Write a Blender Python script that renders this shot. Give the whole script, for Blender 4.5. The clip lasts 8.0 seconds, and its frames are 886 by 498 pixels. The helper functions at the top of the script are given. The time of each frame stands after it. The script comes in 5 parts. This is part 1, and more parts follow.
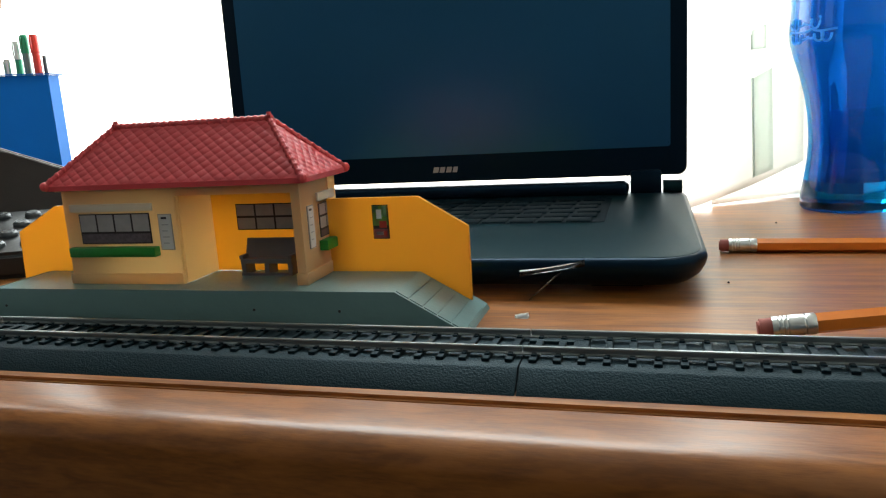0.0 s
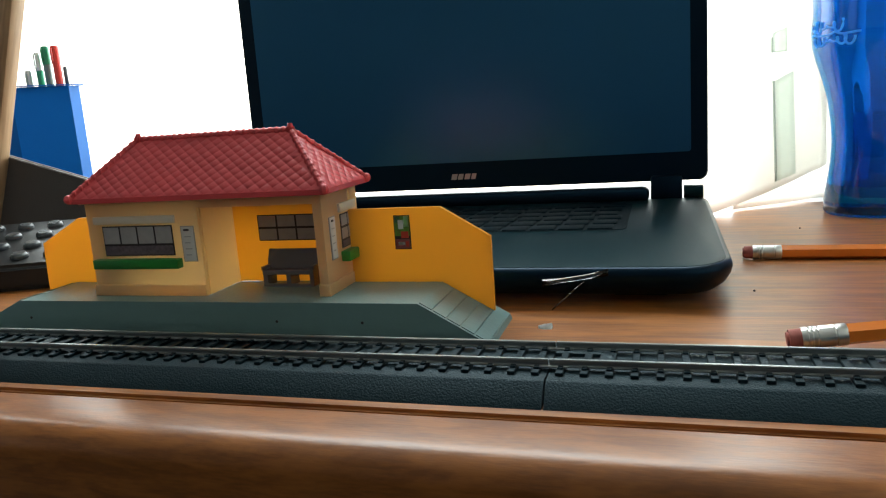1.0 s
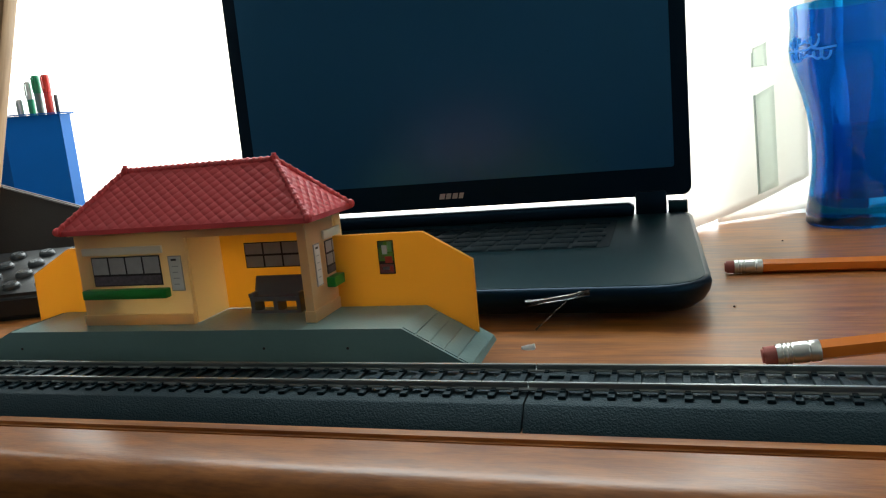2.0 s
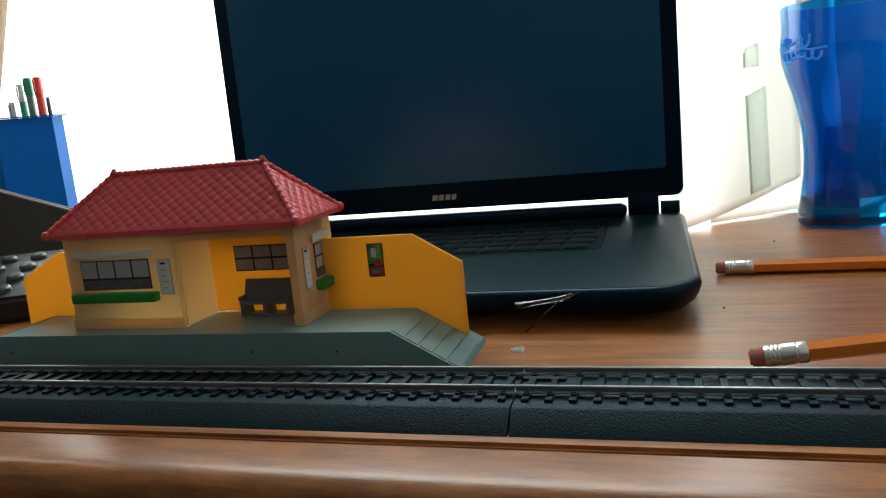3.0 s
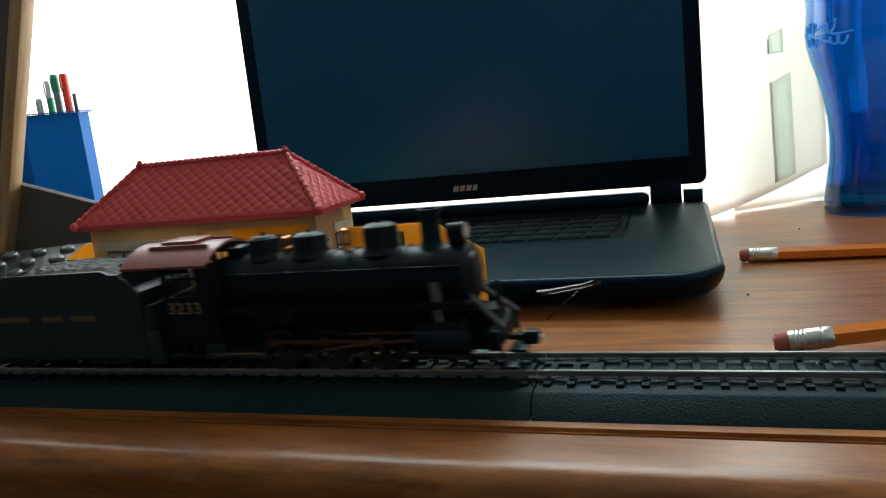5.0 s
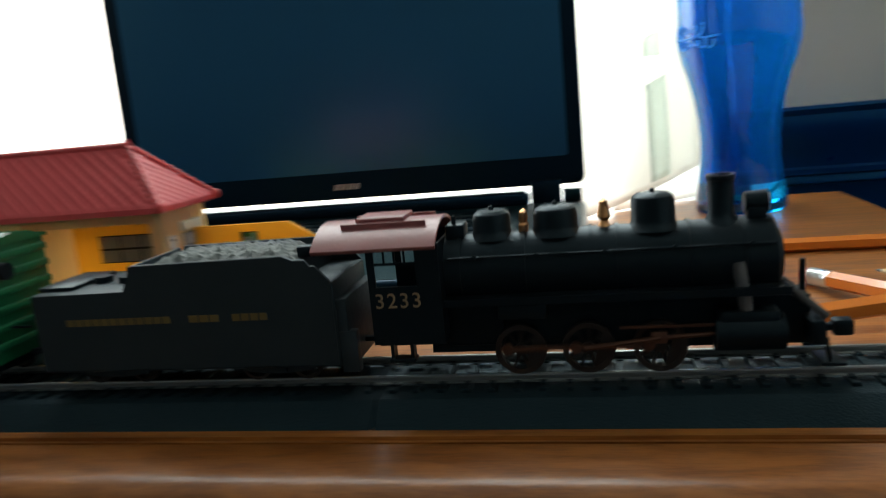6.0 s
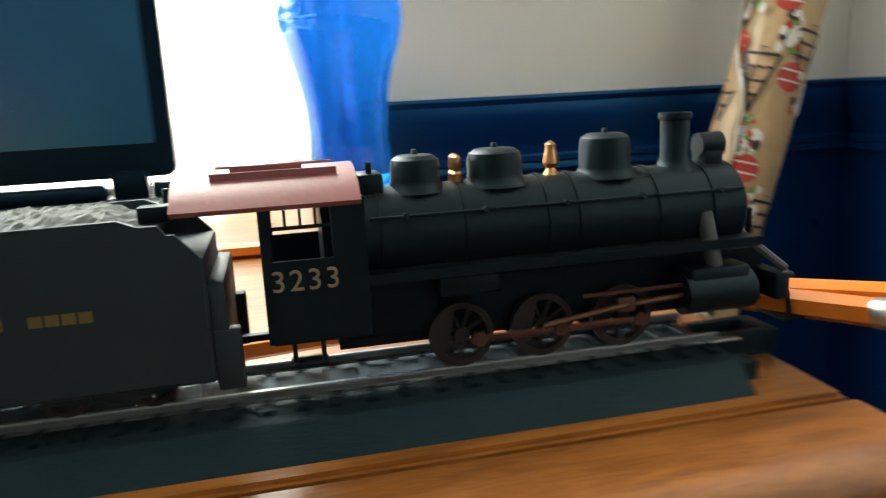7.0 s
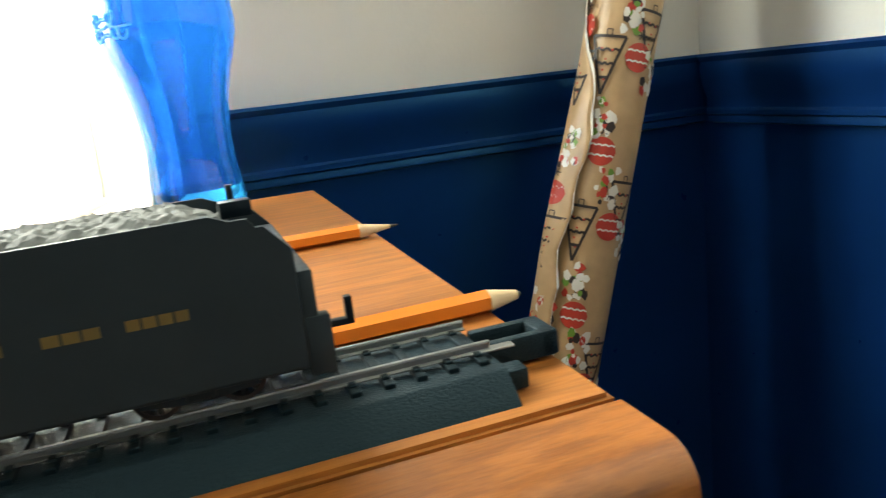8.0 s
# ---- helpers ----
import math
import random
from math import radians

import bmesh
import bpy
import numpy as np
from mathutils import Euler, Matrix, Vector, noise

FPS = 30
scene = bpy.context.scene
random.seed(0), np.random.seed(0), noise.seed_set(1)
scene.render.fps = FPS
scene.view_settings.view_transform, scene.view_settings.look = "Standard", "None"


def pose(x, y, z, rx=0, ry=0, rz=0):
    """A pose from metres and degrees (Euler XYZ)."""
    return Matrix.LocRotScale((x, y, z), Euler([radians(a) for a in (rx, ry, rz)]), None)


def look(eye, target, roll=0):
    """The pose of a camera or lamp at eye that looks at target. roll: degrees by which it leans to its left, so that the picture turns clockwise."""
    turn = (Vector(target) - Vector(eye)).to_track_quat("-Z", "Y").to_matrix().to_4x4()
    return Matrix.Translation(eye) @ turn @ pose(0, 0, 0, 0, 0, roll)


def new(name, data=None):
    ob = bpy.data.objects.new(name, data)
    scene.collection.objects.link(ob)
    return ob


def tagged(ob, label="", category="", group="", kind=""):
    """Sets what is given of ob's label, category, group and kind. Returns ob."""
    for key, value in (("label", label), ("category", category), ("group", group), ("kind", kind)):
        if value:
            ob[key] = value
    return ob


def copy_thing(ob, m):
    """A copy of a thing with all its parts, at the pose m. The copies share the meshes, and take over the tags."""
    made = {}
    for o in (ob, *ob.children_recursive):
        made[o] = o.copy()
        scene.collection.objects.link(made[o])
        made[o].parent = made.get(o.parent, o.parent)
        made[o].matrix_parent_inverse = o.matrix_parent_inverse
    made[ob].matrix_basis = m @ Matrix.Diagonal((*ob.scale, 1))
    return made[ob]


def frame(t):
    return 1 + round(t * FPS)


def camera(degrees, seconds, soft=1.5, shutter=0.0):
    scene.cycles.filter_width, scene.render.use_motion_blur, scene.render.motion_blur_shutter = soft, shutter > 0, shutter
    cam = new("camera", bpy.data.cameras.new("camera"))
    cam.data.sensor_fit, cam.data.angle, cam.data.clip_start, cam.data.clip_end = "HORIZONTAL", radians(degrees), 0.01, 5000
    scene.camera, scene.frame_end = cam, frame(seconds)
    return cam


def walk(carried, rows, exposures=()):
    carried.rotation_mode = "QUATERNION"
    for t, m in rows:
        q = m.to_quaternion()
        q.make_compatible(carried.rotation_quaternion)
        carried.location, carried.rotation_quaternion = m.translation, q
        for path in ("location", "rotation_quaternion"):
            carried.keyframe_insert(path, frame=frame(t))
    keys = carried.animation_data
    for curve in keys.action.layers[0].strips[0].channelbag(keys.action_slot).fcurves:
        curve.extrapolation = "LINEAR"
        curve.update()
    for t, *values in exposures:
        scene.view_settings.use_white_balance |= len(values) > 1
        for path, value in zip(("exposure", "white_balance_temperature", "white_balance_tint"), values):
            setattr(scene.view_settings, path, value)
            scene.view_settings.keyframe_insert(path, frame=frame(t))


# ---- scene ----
cam = camera(62.5, 8.0, soft=1.2, shutter=0.5)
PATH = [
    (0.0, (0.0397, -0.2045, 0.0879), (-0.2332, 0.7378, -0.1055), -3.54),
    (0.5, (0.0379, -0.2056, 0.0892), (-0.2426, 0.7355, -0.0997), -3.50),
    (1.0, (0.0363, -0.2034, 0.0908), (-0.2559, 0.7343, -0.0971), -4.13),
    (1.5, (0.0408, -0.2054, 0.0945), (-0.2495, 0.7353, -0.0809), -4.82),
    (2.0, (0.0438, -0.2058, 0.0960), (-0.2443, 0.7364, -0.0751), -5.37),
    (3.5, (0.0480, -0.2039, 0.0968), (-0.2371, 0.7389, -0.0763), -5.58),
    (4.0, (0.0441, -0.2054, 0.0944), (-0.2570, 0.7315, -0.0832), -5.44),
    (5.3, (0.0500, -0.2061, 0.0942), (-0.2637, 0.7267, -0.0828), -6.34),
    (5.5, (0.0532, -0.2010, 0.0919), (-0.2341, 0.7388, -0.0933), -6.22),
    (5.9, (0.0653, -0.1964, 0.0960), (-0.1670, 0.7550, -0.1060), -5.92),
    (6.0, (0.0648, -0.1890, 0.0895), (-0.1311, 0.7736, -0.0978), -5.35),
    (6.2, (0.0790, -0.1675, 0.0745), (-0.0397, 0.8118, -0.0895), -5.03),
    (6.4, (0.0871, -0.1596, 0.0783), (0.0484, 0.8220, -0.1089), -4.05),
    (6.5, (0.0929, -0.1579, 0.0795), (0.1141, 0.8229, -0.1144), -3.53),
    (7.0, (0.1252, -0.1379, 0.0728), (0.3338, 0.8166, -0.1401), -2.84),
    (7.1, (0.1359, -0.1376, 0.0738), (0.3669, 0.8109, -0.1432), -3.90),
    (7.2, (0.1457, -0.1352, 0.0719), (0.3986, 0.8077, -0.1445), -3.89),
    (7.3, (0.1545, -0.1313, 0.0688), (0.4112, 0.8104, -0.1485), -4.57),
    (7.4, (0.1547, -0.1325, 0.0695), (0.4252, 0.8043, -0.1523), -4.63),
    (7.5, (0.1555, -0.1321, 0.0700), (0.4401, 0.7990, -0.1583), -4.94),
    (7.6, (0.1587, -0.1339, 0.0722), (0.4457, 0.7963, -0.1565), -6.16),
    (7.7, (0.1598, -0.1367, 0.0742), (0.4514, 0.7919, -0.1552), -6.25),
    (8.0, (0.1682, -0.1354, 0.0723), (0.4782, 0.7874, -0.1564), -6.59),]
walk(cam, [(t, look(eye, target, roll)) for t, eye, target, roll in PATH],
     exposures=[(0.0, 0.12, 6900, 8), (1.0, 0.0, 6900, 8), (2.0, -0.24, 6900, 8), (3.5, -0.34, 6900, 8), (4.0, -0.36, 6900, 8), (5.5, -0.4, 6900, 6), (6.0, -0.1, 6900, 6), (6.5, 0.6, 7200, 6), (7.0, 1.2, 7600, 8), (8.0, 1.45, 8000, 10)])

# ---- light: daylight through the window and an added fill, the room closed all round ----
world = bpy.data.worlds.new("world")
scene.world = world
world.use_nodes = True
wn, wl = world.node_tree.nodes, world.node_tree.links
sky = wn.new("ShaderNodeTexSky")
sky.sky_type, sky.sun_disc, sky.sun_elevation, sky.sun_rotation = "NISHITA", False, radians(40), radians(200)
wl.new(sky.outputs[0], wn["Background"].inputs[0])
wn["Background"].inputs[1].default_value = 0.12

T = 0.16
WIN_X0, WIN_X1, WIN_Z0, WIN_Z1 = -1.25, 0.186, -0.005, 1.15
BACK_Y = 0.457
RIGHT_X = 0.6465
FLOOR_Z = -0.74
CEIL_Z = 1.7
SOUTH_Y, WEST_X = -4.6, -3.8

lamp = bpy.data.lights.new("window_daylight", "AREA")
lamp.shape, lamp.size, lamp.size_y = "RECTANGLE", WIN_X1 - WIN_X0 - 0.06, WIN_Z1 - WIN_Z0 - 0.06
lamp.energy, lamp.color = 27.0, (0.74, 0.91, 1.0)
lamp_ob = new("window_daylight", lamp)
lamp_ob.matrix_world = look(((WIN_X0 + WIN_X1) / 2, BACK_Y + 0.125, (WIN_Z0 + WIN_Z1) / 2), ((WIN_X0 + WIN_X1) / 2, -1, 0.35))

# added cool fill from the west side; no window opens in that wall
lamp3 = bpy.data.lights.new("west_fill_light", "AREA")
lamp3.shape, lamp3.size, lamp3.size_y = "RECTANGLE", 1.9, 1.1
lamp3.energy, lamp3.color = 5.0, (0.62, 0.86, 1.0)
lamp3_ob = new("west_fill_light", lamp3)
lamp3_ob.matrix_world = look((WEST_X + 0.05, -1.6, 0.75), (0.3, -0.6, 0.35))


# ---- materials ----
def mat(name, col, rough=0.5, metal=0.0, var=0.12, scale=60.0, bump=0.1, fine=600.0, spec=0.5, trans=0.0, coat=0.0, stretch=(1, 1, 1), tint=(1, 1, 1)):
    """Colour with variation at two scales, roughness wear and fine relief."""
    m = bpy.data.materials.new(name)
    m.use_nodes = True
    n, l = m.node_tree.nodes, m.node_tree.links
    b = n["Principled BSDF"]
    tc = n.new("ShaderNodeTexCoord")
    mp = n.new("ShaderNodeMapping")
    mp.inputs["Scale"].default_value = stretch
    l.new(tc.outputs["Object"], mp.inputs["Vector"])
    n1 = n.new("ShaderNodeTexNoise")
    n1.inputs["Scale"].default_value, n1.inputs["Detail"].default_value = scale, 6
    n2 = n.new("ShaderNodeTexNoise")
    n2.inputs["Scale"].default_value, n2.inputs["Detail"].default_value = fine, 3
    for k in (n1, n2):
        l.new(mp.outputs[0], k.inputs["Vector"])
    mix = n.new("ShaderNodeMix")
    mix.data_type = "RGBA"
    dark = tuple(c * (1 - var) for c in col)
    light = tuple(min(1.0, c * (1 + var)) for c in col)
    mix.inputs["A"].default_value, mix.inputs["B"].default_value = (*dark, 1), (*light, 1)
    l.new(n1.outputs["Fac"], mix.inputs["Factor"])
    l.new(mix.outputs["Result"], b.inputs["Base Color"])
    mr = n.new("ShaderNodeMapRange")
    mr.inputs["To Min"].default_value, mr.inputs["To Max"].default_value = max(0.02, rough * 0.82), min(1.0, rough * 1.18)
    l.new(n2.outputs["Fac"], mr.inputs["Value"])
    l.new(mr.outputs[0], b.inputs["Roughness"])
    if bump > 0:
        bp = n.new("ShaderNodeBump")
        bp.inputs["Strength"].default_value, bp.inputs["Distance"].default_value = bump, 0.0006
        l.new(n2.outputs["Fac"], bp.inputs["Height"])
        l.new(bp.outputs[0], b.inputs["Normal"])
    b.inputs["Metallic"].default_value = metal
    b.inputs["Specular IOR Level"].default_value = spec
    b.inputs["Transmission Weight"].default_value = trans
    b.inputs["Coat Weight"].default_value = coat
    b.inputs["Specular Tint"].default_value = (*tint, 1)
    return m


def wood(name, a, b_, rough=0.38, stretch=(2.5, 40, 40), coat=0.25, bump=0.12):
    """Varnished wood with long grain along x."""
    m = bpy.data.materials.new(name)
    m.use_nodes = True
    n, l = m.node_tree.nodes, m.node_tree.links
    p = n["Principled BSDF"]
    tc = n.new("ShaderNodeTexCoord")
    mp = n.new("ShaderNodeMapping")
    mp.inputs["Scale"].default_value = stretch
    l.new(tc.outputs["Object"], mp.inputs["Vector"])
    n1 = n.new("ShaderNodeTexNoise")
    n1.inputs["Scale"].default_value, n1.inputs["Detail"].default_value, n1.inputs["Distortion"].default_value = 3.0, 8, 0.6
    n2 = n.new("ShaderNodeTexNoise")
    n2.inputs["Scale"].default_value, n2.inputs["Detail"].default_value = 16.0, 5
    l.new(mp.outputs[0], n1.inputs["Vector"])
    l.new(mp.outputs[0], n2.inputs["Vector"])
    add = n.new("ShaderNodeMath")
    add.operation = "MULTIPLY_ADD"
    add.inputs[1].default_value = 0.45
    l.new(n2.outputs["Fac"], add.inputs[0])
    l.new(n1.outputs["Fac"], add.inputs[2])
    cr = n.new("ShaderNodeValToRGB")
    cr.color_ramp.elements[0].position, cr.color_ramp.elements[0].color = 0.57, (*a, 1)
    cr.color_ramp.elements[1].position, cr.color_ramp.elements[1].color = 0.86, (*b_, 1)
    l.new(add.outputs[0], cr.inputs[0])
    l.new(cr.outputs[0], p.inputs["Base Color"])
    mr = n.new("ShaderNodeMapRange")
    mr.inputs["To Min"].default_value, mr.inputs["To Max"].default_value = rough * 0.8, rough * 1.25
    l.new(n1.outputs["Fac"], mr.inputs["Value"])
    l.new(mr.outputs[0], p.inputs["Roughness"])
    bp = n.new("ShaderNodeBump")
    bp.inputs["Strength"].default_value, bp.inputs["Distance"].default_value = bump, 0.0006
    l.new(n2.outputs["Fac"], bp.inputs["Height"])
    l.new(bp.outputs[0], p.inputs["Normal"])
    p.inputs["Coat Weight"].default_value, p.inputs["Coat Roughness"].default_value = coat, 0.25
    return m


def glow(name, col, strength):
    m = bpy.data.materials.new(name)
    m.use_nodes = True
    n = m.node_tree.nodes
    e = n.new("ShaderNodeEmission")
    e.inputs[0].default_value, e.inputs[1].default_value = (*col, 1), strength
    m.node_tree.links.new(e.outputs[0], n["Material Output"].inputs[0])
    return m


M_DESK = wood("desk_wood", (0.21, 0.066, 0.015), (0.42, 0.150, 0.032), rough=0.38, stretch=(5, 55, 55), coat=0.06)
M_LIP = wood("desk_edge_wood", (0.21, 0.064, 0.013), (0.36, 0.118, 0.024), rough=0.34, stretch=(13, 70, 70), coat=0.18)
M_LIP.node_tree.nodes["Principled BSDF"].inputs["Specular IOR Level"].default_value = 0.5
M_PINE = wood("pale_wood", (0.40, 0.24, 0.12), (0.58, 0.38, 0.21), rough=0.5, stretch=(40, 40, 3), coat=0.0)
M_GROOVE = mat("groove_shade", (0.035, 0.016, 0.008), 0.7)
M_BED = mat("black_roadbed_plastic", (0.007, 0.015, 0.020), 0.52, bump=0.6, fine=1500, var=0.25, spec=0.28, tint=(0.45, 0.82, 1.0))
M_TIE = mat("tie_plastic", (0.006, 0.010, 0.012), 0.45, bump=0.3, var=0.25, scale=200, spec=0.26, tint=(0.25, 0.72, 1.0))
M_RAIL = mat("steel_rail", (0.34, 0.36, 0.36), 0.38, metal=1.0, var=0.2, scale=120)
M_CREAM = mat("cream_plastic", (0.94, 0.77, 0.48), 0.42, var=0.05, bump=0.05)
M_YELLOW = mat("yellow_plastic", (0.82, 0.47, 0.09), 0.4, var=0.05, bump=0.05)
M_RED = mat("red_roof_plastic", (0.82, 0.105, 0.115), 0.40, var=0.1, bump=0.08)
M_TEAL = mat("grey_green_platform_plastic", (0.17, 0.28, 0.275), 0.36, var=0.08, bump=0.15)
M_GREY = mat("grey_bench_plastic", (0.16, 0.15, 0.16), 0.5, var=0.1)
M_PIPE = mat("dark_grey_pipe", (0.075, 0.075, 0.08), 0.5, var=0.1)
M_GREEN = mat("green_planter_plastic", (0.01, 0.24, 0.035), 0.35)
M_LINTEL = mat("pale_cream_plastic", (0.80, 0.72, 0.58), 0.5, var=0.05)
M_PAPERSTICK = mat("white_sticker", (0.75, 0.73, 0.70), 0.5, var=0.06)
M_PANE = mat("printed_window_pane", (0.42, 0.40, 0.40), 0.4, var=0.15, scale=300)
M_DARKPRINT = mat("dark_print", (0.035, 0.025, 0.025), 0.45)
M_CURTAIN = mat("printed_curtain", (0.13, 0.10, 0.12), 0.45, var=0.6, scale=700)
M_LID = mat("black_laptop_plastic", (0.003, 0.007, 0.014), 0.34, var=0.1, bump=0.03, spec=0.35, tint=(0.15, 0.55, 1.0))
M_SCREEN = mat("glossy_screen", (0.0004, 0.016, 0.070), 0.30, var=0.05, bump=0.0, spec=1.0, tint=(0.15, 0.58, 1.0))
M_SCREEN.node_tree.nodes["Principled BSDF"].inputs["IOR"].default_value = 2.1
M_BASE = mat("dark_grey_palmrest", (0.004, 0.020, 0.026), 0.46, var=0.10, bump=0.2, fine=2000, spec=0.15, tint=(0.4, 0.9, 1.0))
M_KEY = mat("black_keys", (0.004, 0.009, 0.013), 0.55, spec=0.14, tint=(0.5, 0.9, 1.0))
M_LOGO = mat("silver_logo", (0.55, 0.56, 0.58), 0.35, metal=0.6)
M_PENCIL = mat("orange_pencil_lacquer", (0.82, 0.215, 0.022), 0.33, var=0.07, coat=0.3, bump=0.03)
M_WOODTIP = mat("bare_pencil_wood", (0.72, 0.54, 0.33), 0.7, var=0.15)
M_LEAD = mat("graphite", (0.05, 0.05, 0.055), 0.4)
M_FERRULE = mat("aluminium_ferrule", (0.80, 0.79, 0.76), 0.30, metal=1.0, bump=0.04)
M_ERASER = mat("worn_pink_eraser", (0.42, 0.13, 0.11), 0.85, var=0.25)
M_WALL = mat("white_wall_paint", (0.76, 0.755, 0.71), 0.75, var=0.03, scale=12, bump=0.25, fine=250)
M_BLUE = mat("blue_gloss_paint", (0.0008, 0.026, 0.122), 0.30, var=0.18, scale=14, bump=0.012, fine=60, coat=0.0, tint=(0.12, 0.62, 1.0))
M_FLOOR = wood("floor_boards", (0.10, 0.06, 0.035), (0.2, 0.12, 0.07), stretch=(2, 20, 20))
M_CEIL = mat("ceiling_paint", (0.62, 0.62, 0.60), 0.85, var=0.02, scale=10)
M_FRAME = mat("white_window_frame", (0.82, 0.82, 0.80), 0.4, var=0.03)
M_OUT = glow("overcast_sky_outside", (1.0, 0.985, 0.95), 3.2)
M_PAPER = mat("white_paper", (0.85, 0.84, 0.81), 0.8, var=0.03, bump=0.1)
M_STRIP = mat("pale_green_strip", (0.78, 0.85, 0.82), 0.7)
M_STRIPEDGE = mat("grey_green_print", (0.42, 0.47, 0.45), 0.7)


def letlight(m, col, share_):
    """Thin stuff that lets light through."""
    n, l = m.node_tree.nodes, m.node_tree.links
    t = n.new("ShaderNodeBsdfTranslucent")
    t.inputs[0].default_value = (*col, 1)
    x = n.new("ShaderNodeMixShader")
    x.inputs[0].default_value = share_
    l.new(n["Principled BSDF"].outputs[0], x.inputs[1])
    l.new(t.outputs[0], x.inputs[2])
    l.new(x.outputs[0], n["Material Output"].inputs[0])


letlight(M_PAPER, (0.95, 0.94, 0.91), 0.77)
letlight(M_STRIP, (0.93, 0.98, 0.96), 0.86)
letlight(M_STRIPEDGE, (0.66, 0.72, 0.70), 0.8)
letlight(M_YELLOW, (0.97, 0.57, 0.12), 0.58)
letlight(M_CREAM, (0.99, 0.75, 0.42), 0.60)
letlight(M_RED, (0.92, 0.08, 0.09), 0.15)
M_CUP = mat("blue_cup_plastic", (0.001, 0.085, 0.34), 0.4, var=0.06, spec=0.2, tint=(0.3, 0.7, 1.0))
M_CHAR = mat("charcoal_plastic", (0.10, 0.085, 0.08), 0.6, var=0.08, bump=0.3)
M_BLACK = mat("black_plastic", (0.012, 0.013, 0.014), 0.35)
M_BTN = mat("dark_grey_button", (0.07, 0.075, 0.08), 0.25)
M_TENDER = mat("satin_black_tender_plastic", (0.021, 0.029, 0.034), 0.48, var=0.2, bump=0.1, spec=0.30, tint=(0.6, 0.85, 1.0))
M_LOCO = mat("black_locomotive_plastic", (0.0055, 0.0085, 0.0115), 0.42, var=0.2, bump=0.1, spec=0.26, tint=(0.50, 0.82, 1.0))
M_MAROON = mat("oxide_red_cab_roof", (0.27, 0.085, 0.085), 0.38, var=0.1)
M_BRASS = mat("brass", (0.58, 0.29, 0.13), 0.34, metal=1.0)
M_RUST = mat("bronze_side_rod", (0.12, 0.055, 0.036), 0.45, metal=0.6, var=0.3, scale=300)
M_WHEEL = mat("blackened_wheel", (0.020, 0.019, 0.019), 0.4, metal=0.3)
M_TYRE = mat("blackened_tyre", (0.040, 0.034, 0.032), 0.42, metal=0.6)
M_GOLD = mat("dull_gold_lettering", (0.15, 0.10, 0.028), 0.5)
M_CREAMLET = mat("cream_lettering", (0.30, 0.22, 0.13), 0.5)
M_COAL = mat("greyed_coal_load", (0.13, 0.145, 0.14), 0.7, var=0.5, scale=250, bump=0.6)
M_GCAR = mat("green_car_plastic", (0.008, 0.13, 0.055), 0.35, var=0.1)
M_KRAFT = mat("kraft_gift_wrap", (0.54, 0.35, 0.185), 0.40, var=0.24, scale=70, coat=0.15)
M_WRED = mat("red_print", (0.55, 0.05, 0.03), 0.45)
M_WWHITE = mat("white_print", (0.78, 0.75, 0.68), 0.45)
M_WGREEN = mat("green_print", (0.16, 0.33, 0.05), 0.45)
M_WBLACK = mat("black_print", (0.03, 0.02, 0.018), 0.45)
M_MGREEN = mat("green_marker", (0.0, 0.22, 0.10), 0.35)
M_MRED = mat("red_marker", (0.55, 0.03, 0.02), 0.35)
M_MGLASS = mat("grey_green_pen_barrel", (0.10, 0.17, 0.15), 0.35)
M_MSIL = mat("silver_pen", (0.5, 0.52, 0.5), 0.3, metal=0.7)

M_GLASS = bpy.data.materials.new("blue_glass")
M_GLASS.use_nodes = True
_b = M_GLASS.node_tree.nodes["Principled BSDF"]
_b.inputs["Base Color"].default_value = (0.001, 0.31, 0.72, 1)
_b.inputs["Transmission Weight"].default_value, _b.inputs["Roughness"].default_value, _b.inputs["IOR"].default_value = 1.0, 0.04, 1.45
letlight(M_GLASS, (0.0, 0.26, 0.74), 0.14)
M_EMBOSS = mat("frosted_pale_blue_glass", (0.05, 0.36, 0.80), 0.25, var=0.1)
letlight(M_EMBOSS, (0.15, 0.60, 1.0), 0.6)
M_CLEAR = bpy.data.materials.new("clear_tape")
M_CLEAR.use_nodes = True
_b = M_CLEAR.node_tree.nodes["Principled BSDF"]
_b.inputs["Base Color"].default_value = (1, 1, 1, 1)
_b.inputs["Transmission Weight"].default_value, _b.inputs["Roughness"].default_value = 1.0, 0.08


# ---- mesh helpers ----
def box(bm, x0, x1, y0, y1, z0, z1, bev=0.0, seg=2):
    g = bmesh.ops.create_cube(bm, size=1.0, matrix=Matrix.Translation(((x0 + x1) / 2, (y0 + y1) / 2, (z0 + z1) / 2)) @ Matrix.Diagonal((abs(x1 - x0), abs(y1 - y0), abs(z1 - z0), 1)))
    if bev > 0:
        es = list({e for v in g["verts"] for e in v.link_edges})
        bmesh.ops.bevel(bm, geom=es, offset=bev, segments=seg, affect="EDGES", profile=0.5)
    return bm


def rod(bm, a, b, r0, r1=None, seg=16, caps=True):
    """A round bar or cone from a to b."""
    a, b = Vector(a), Vector(b)
    r1 = r0 if r1 is None else r1
    m = Matrix.Translation((a + b) / 2) @ (b - a).to_track_quat("Z", "Y").to_matrix().to_4x4()
    bmesh.ops.create_cone(bm, cap_ends=caps, segments=seg, radius1=r0, radius2=r1, depth=(b - a).length, matrix=m)
    return bm


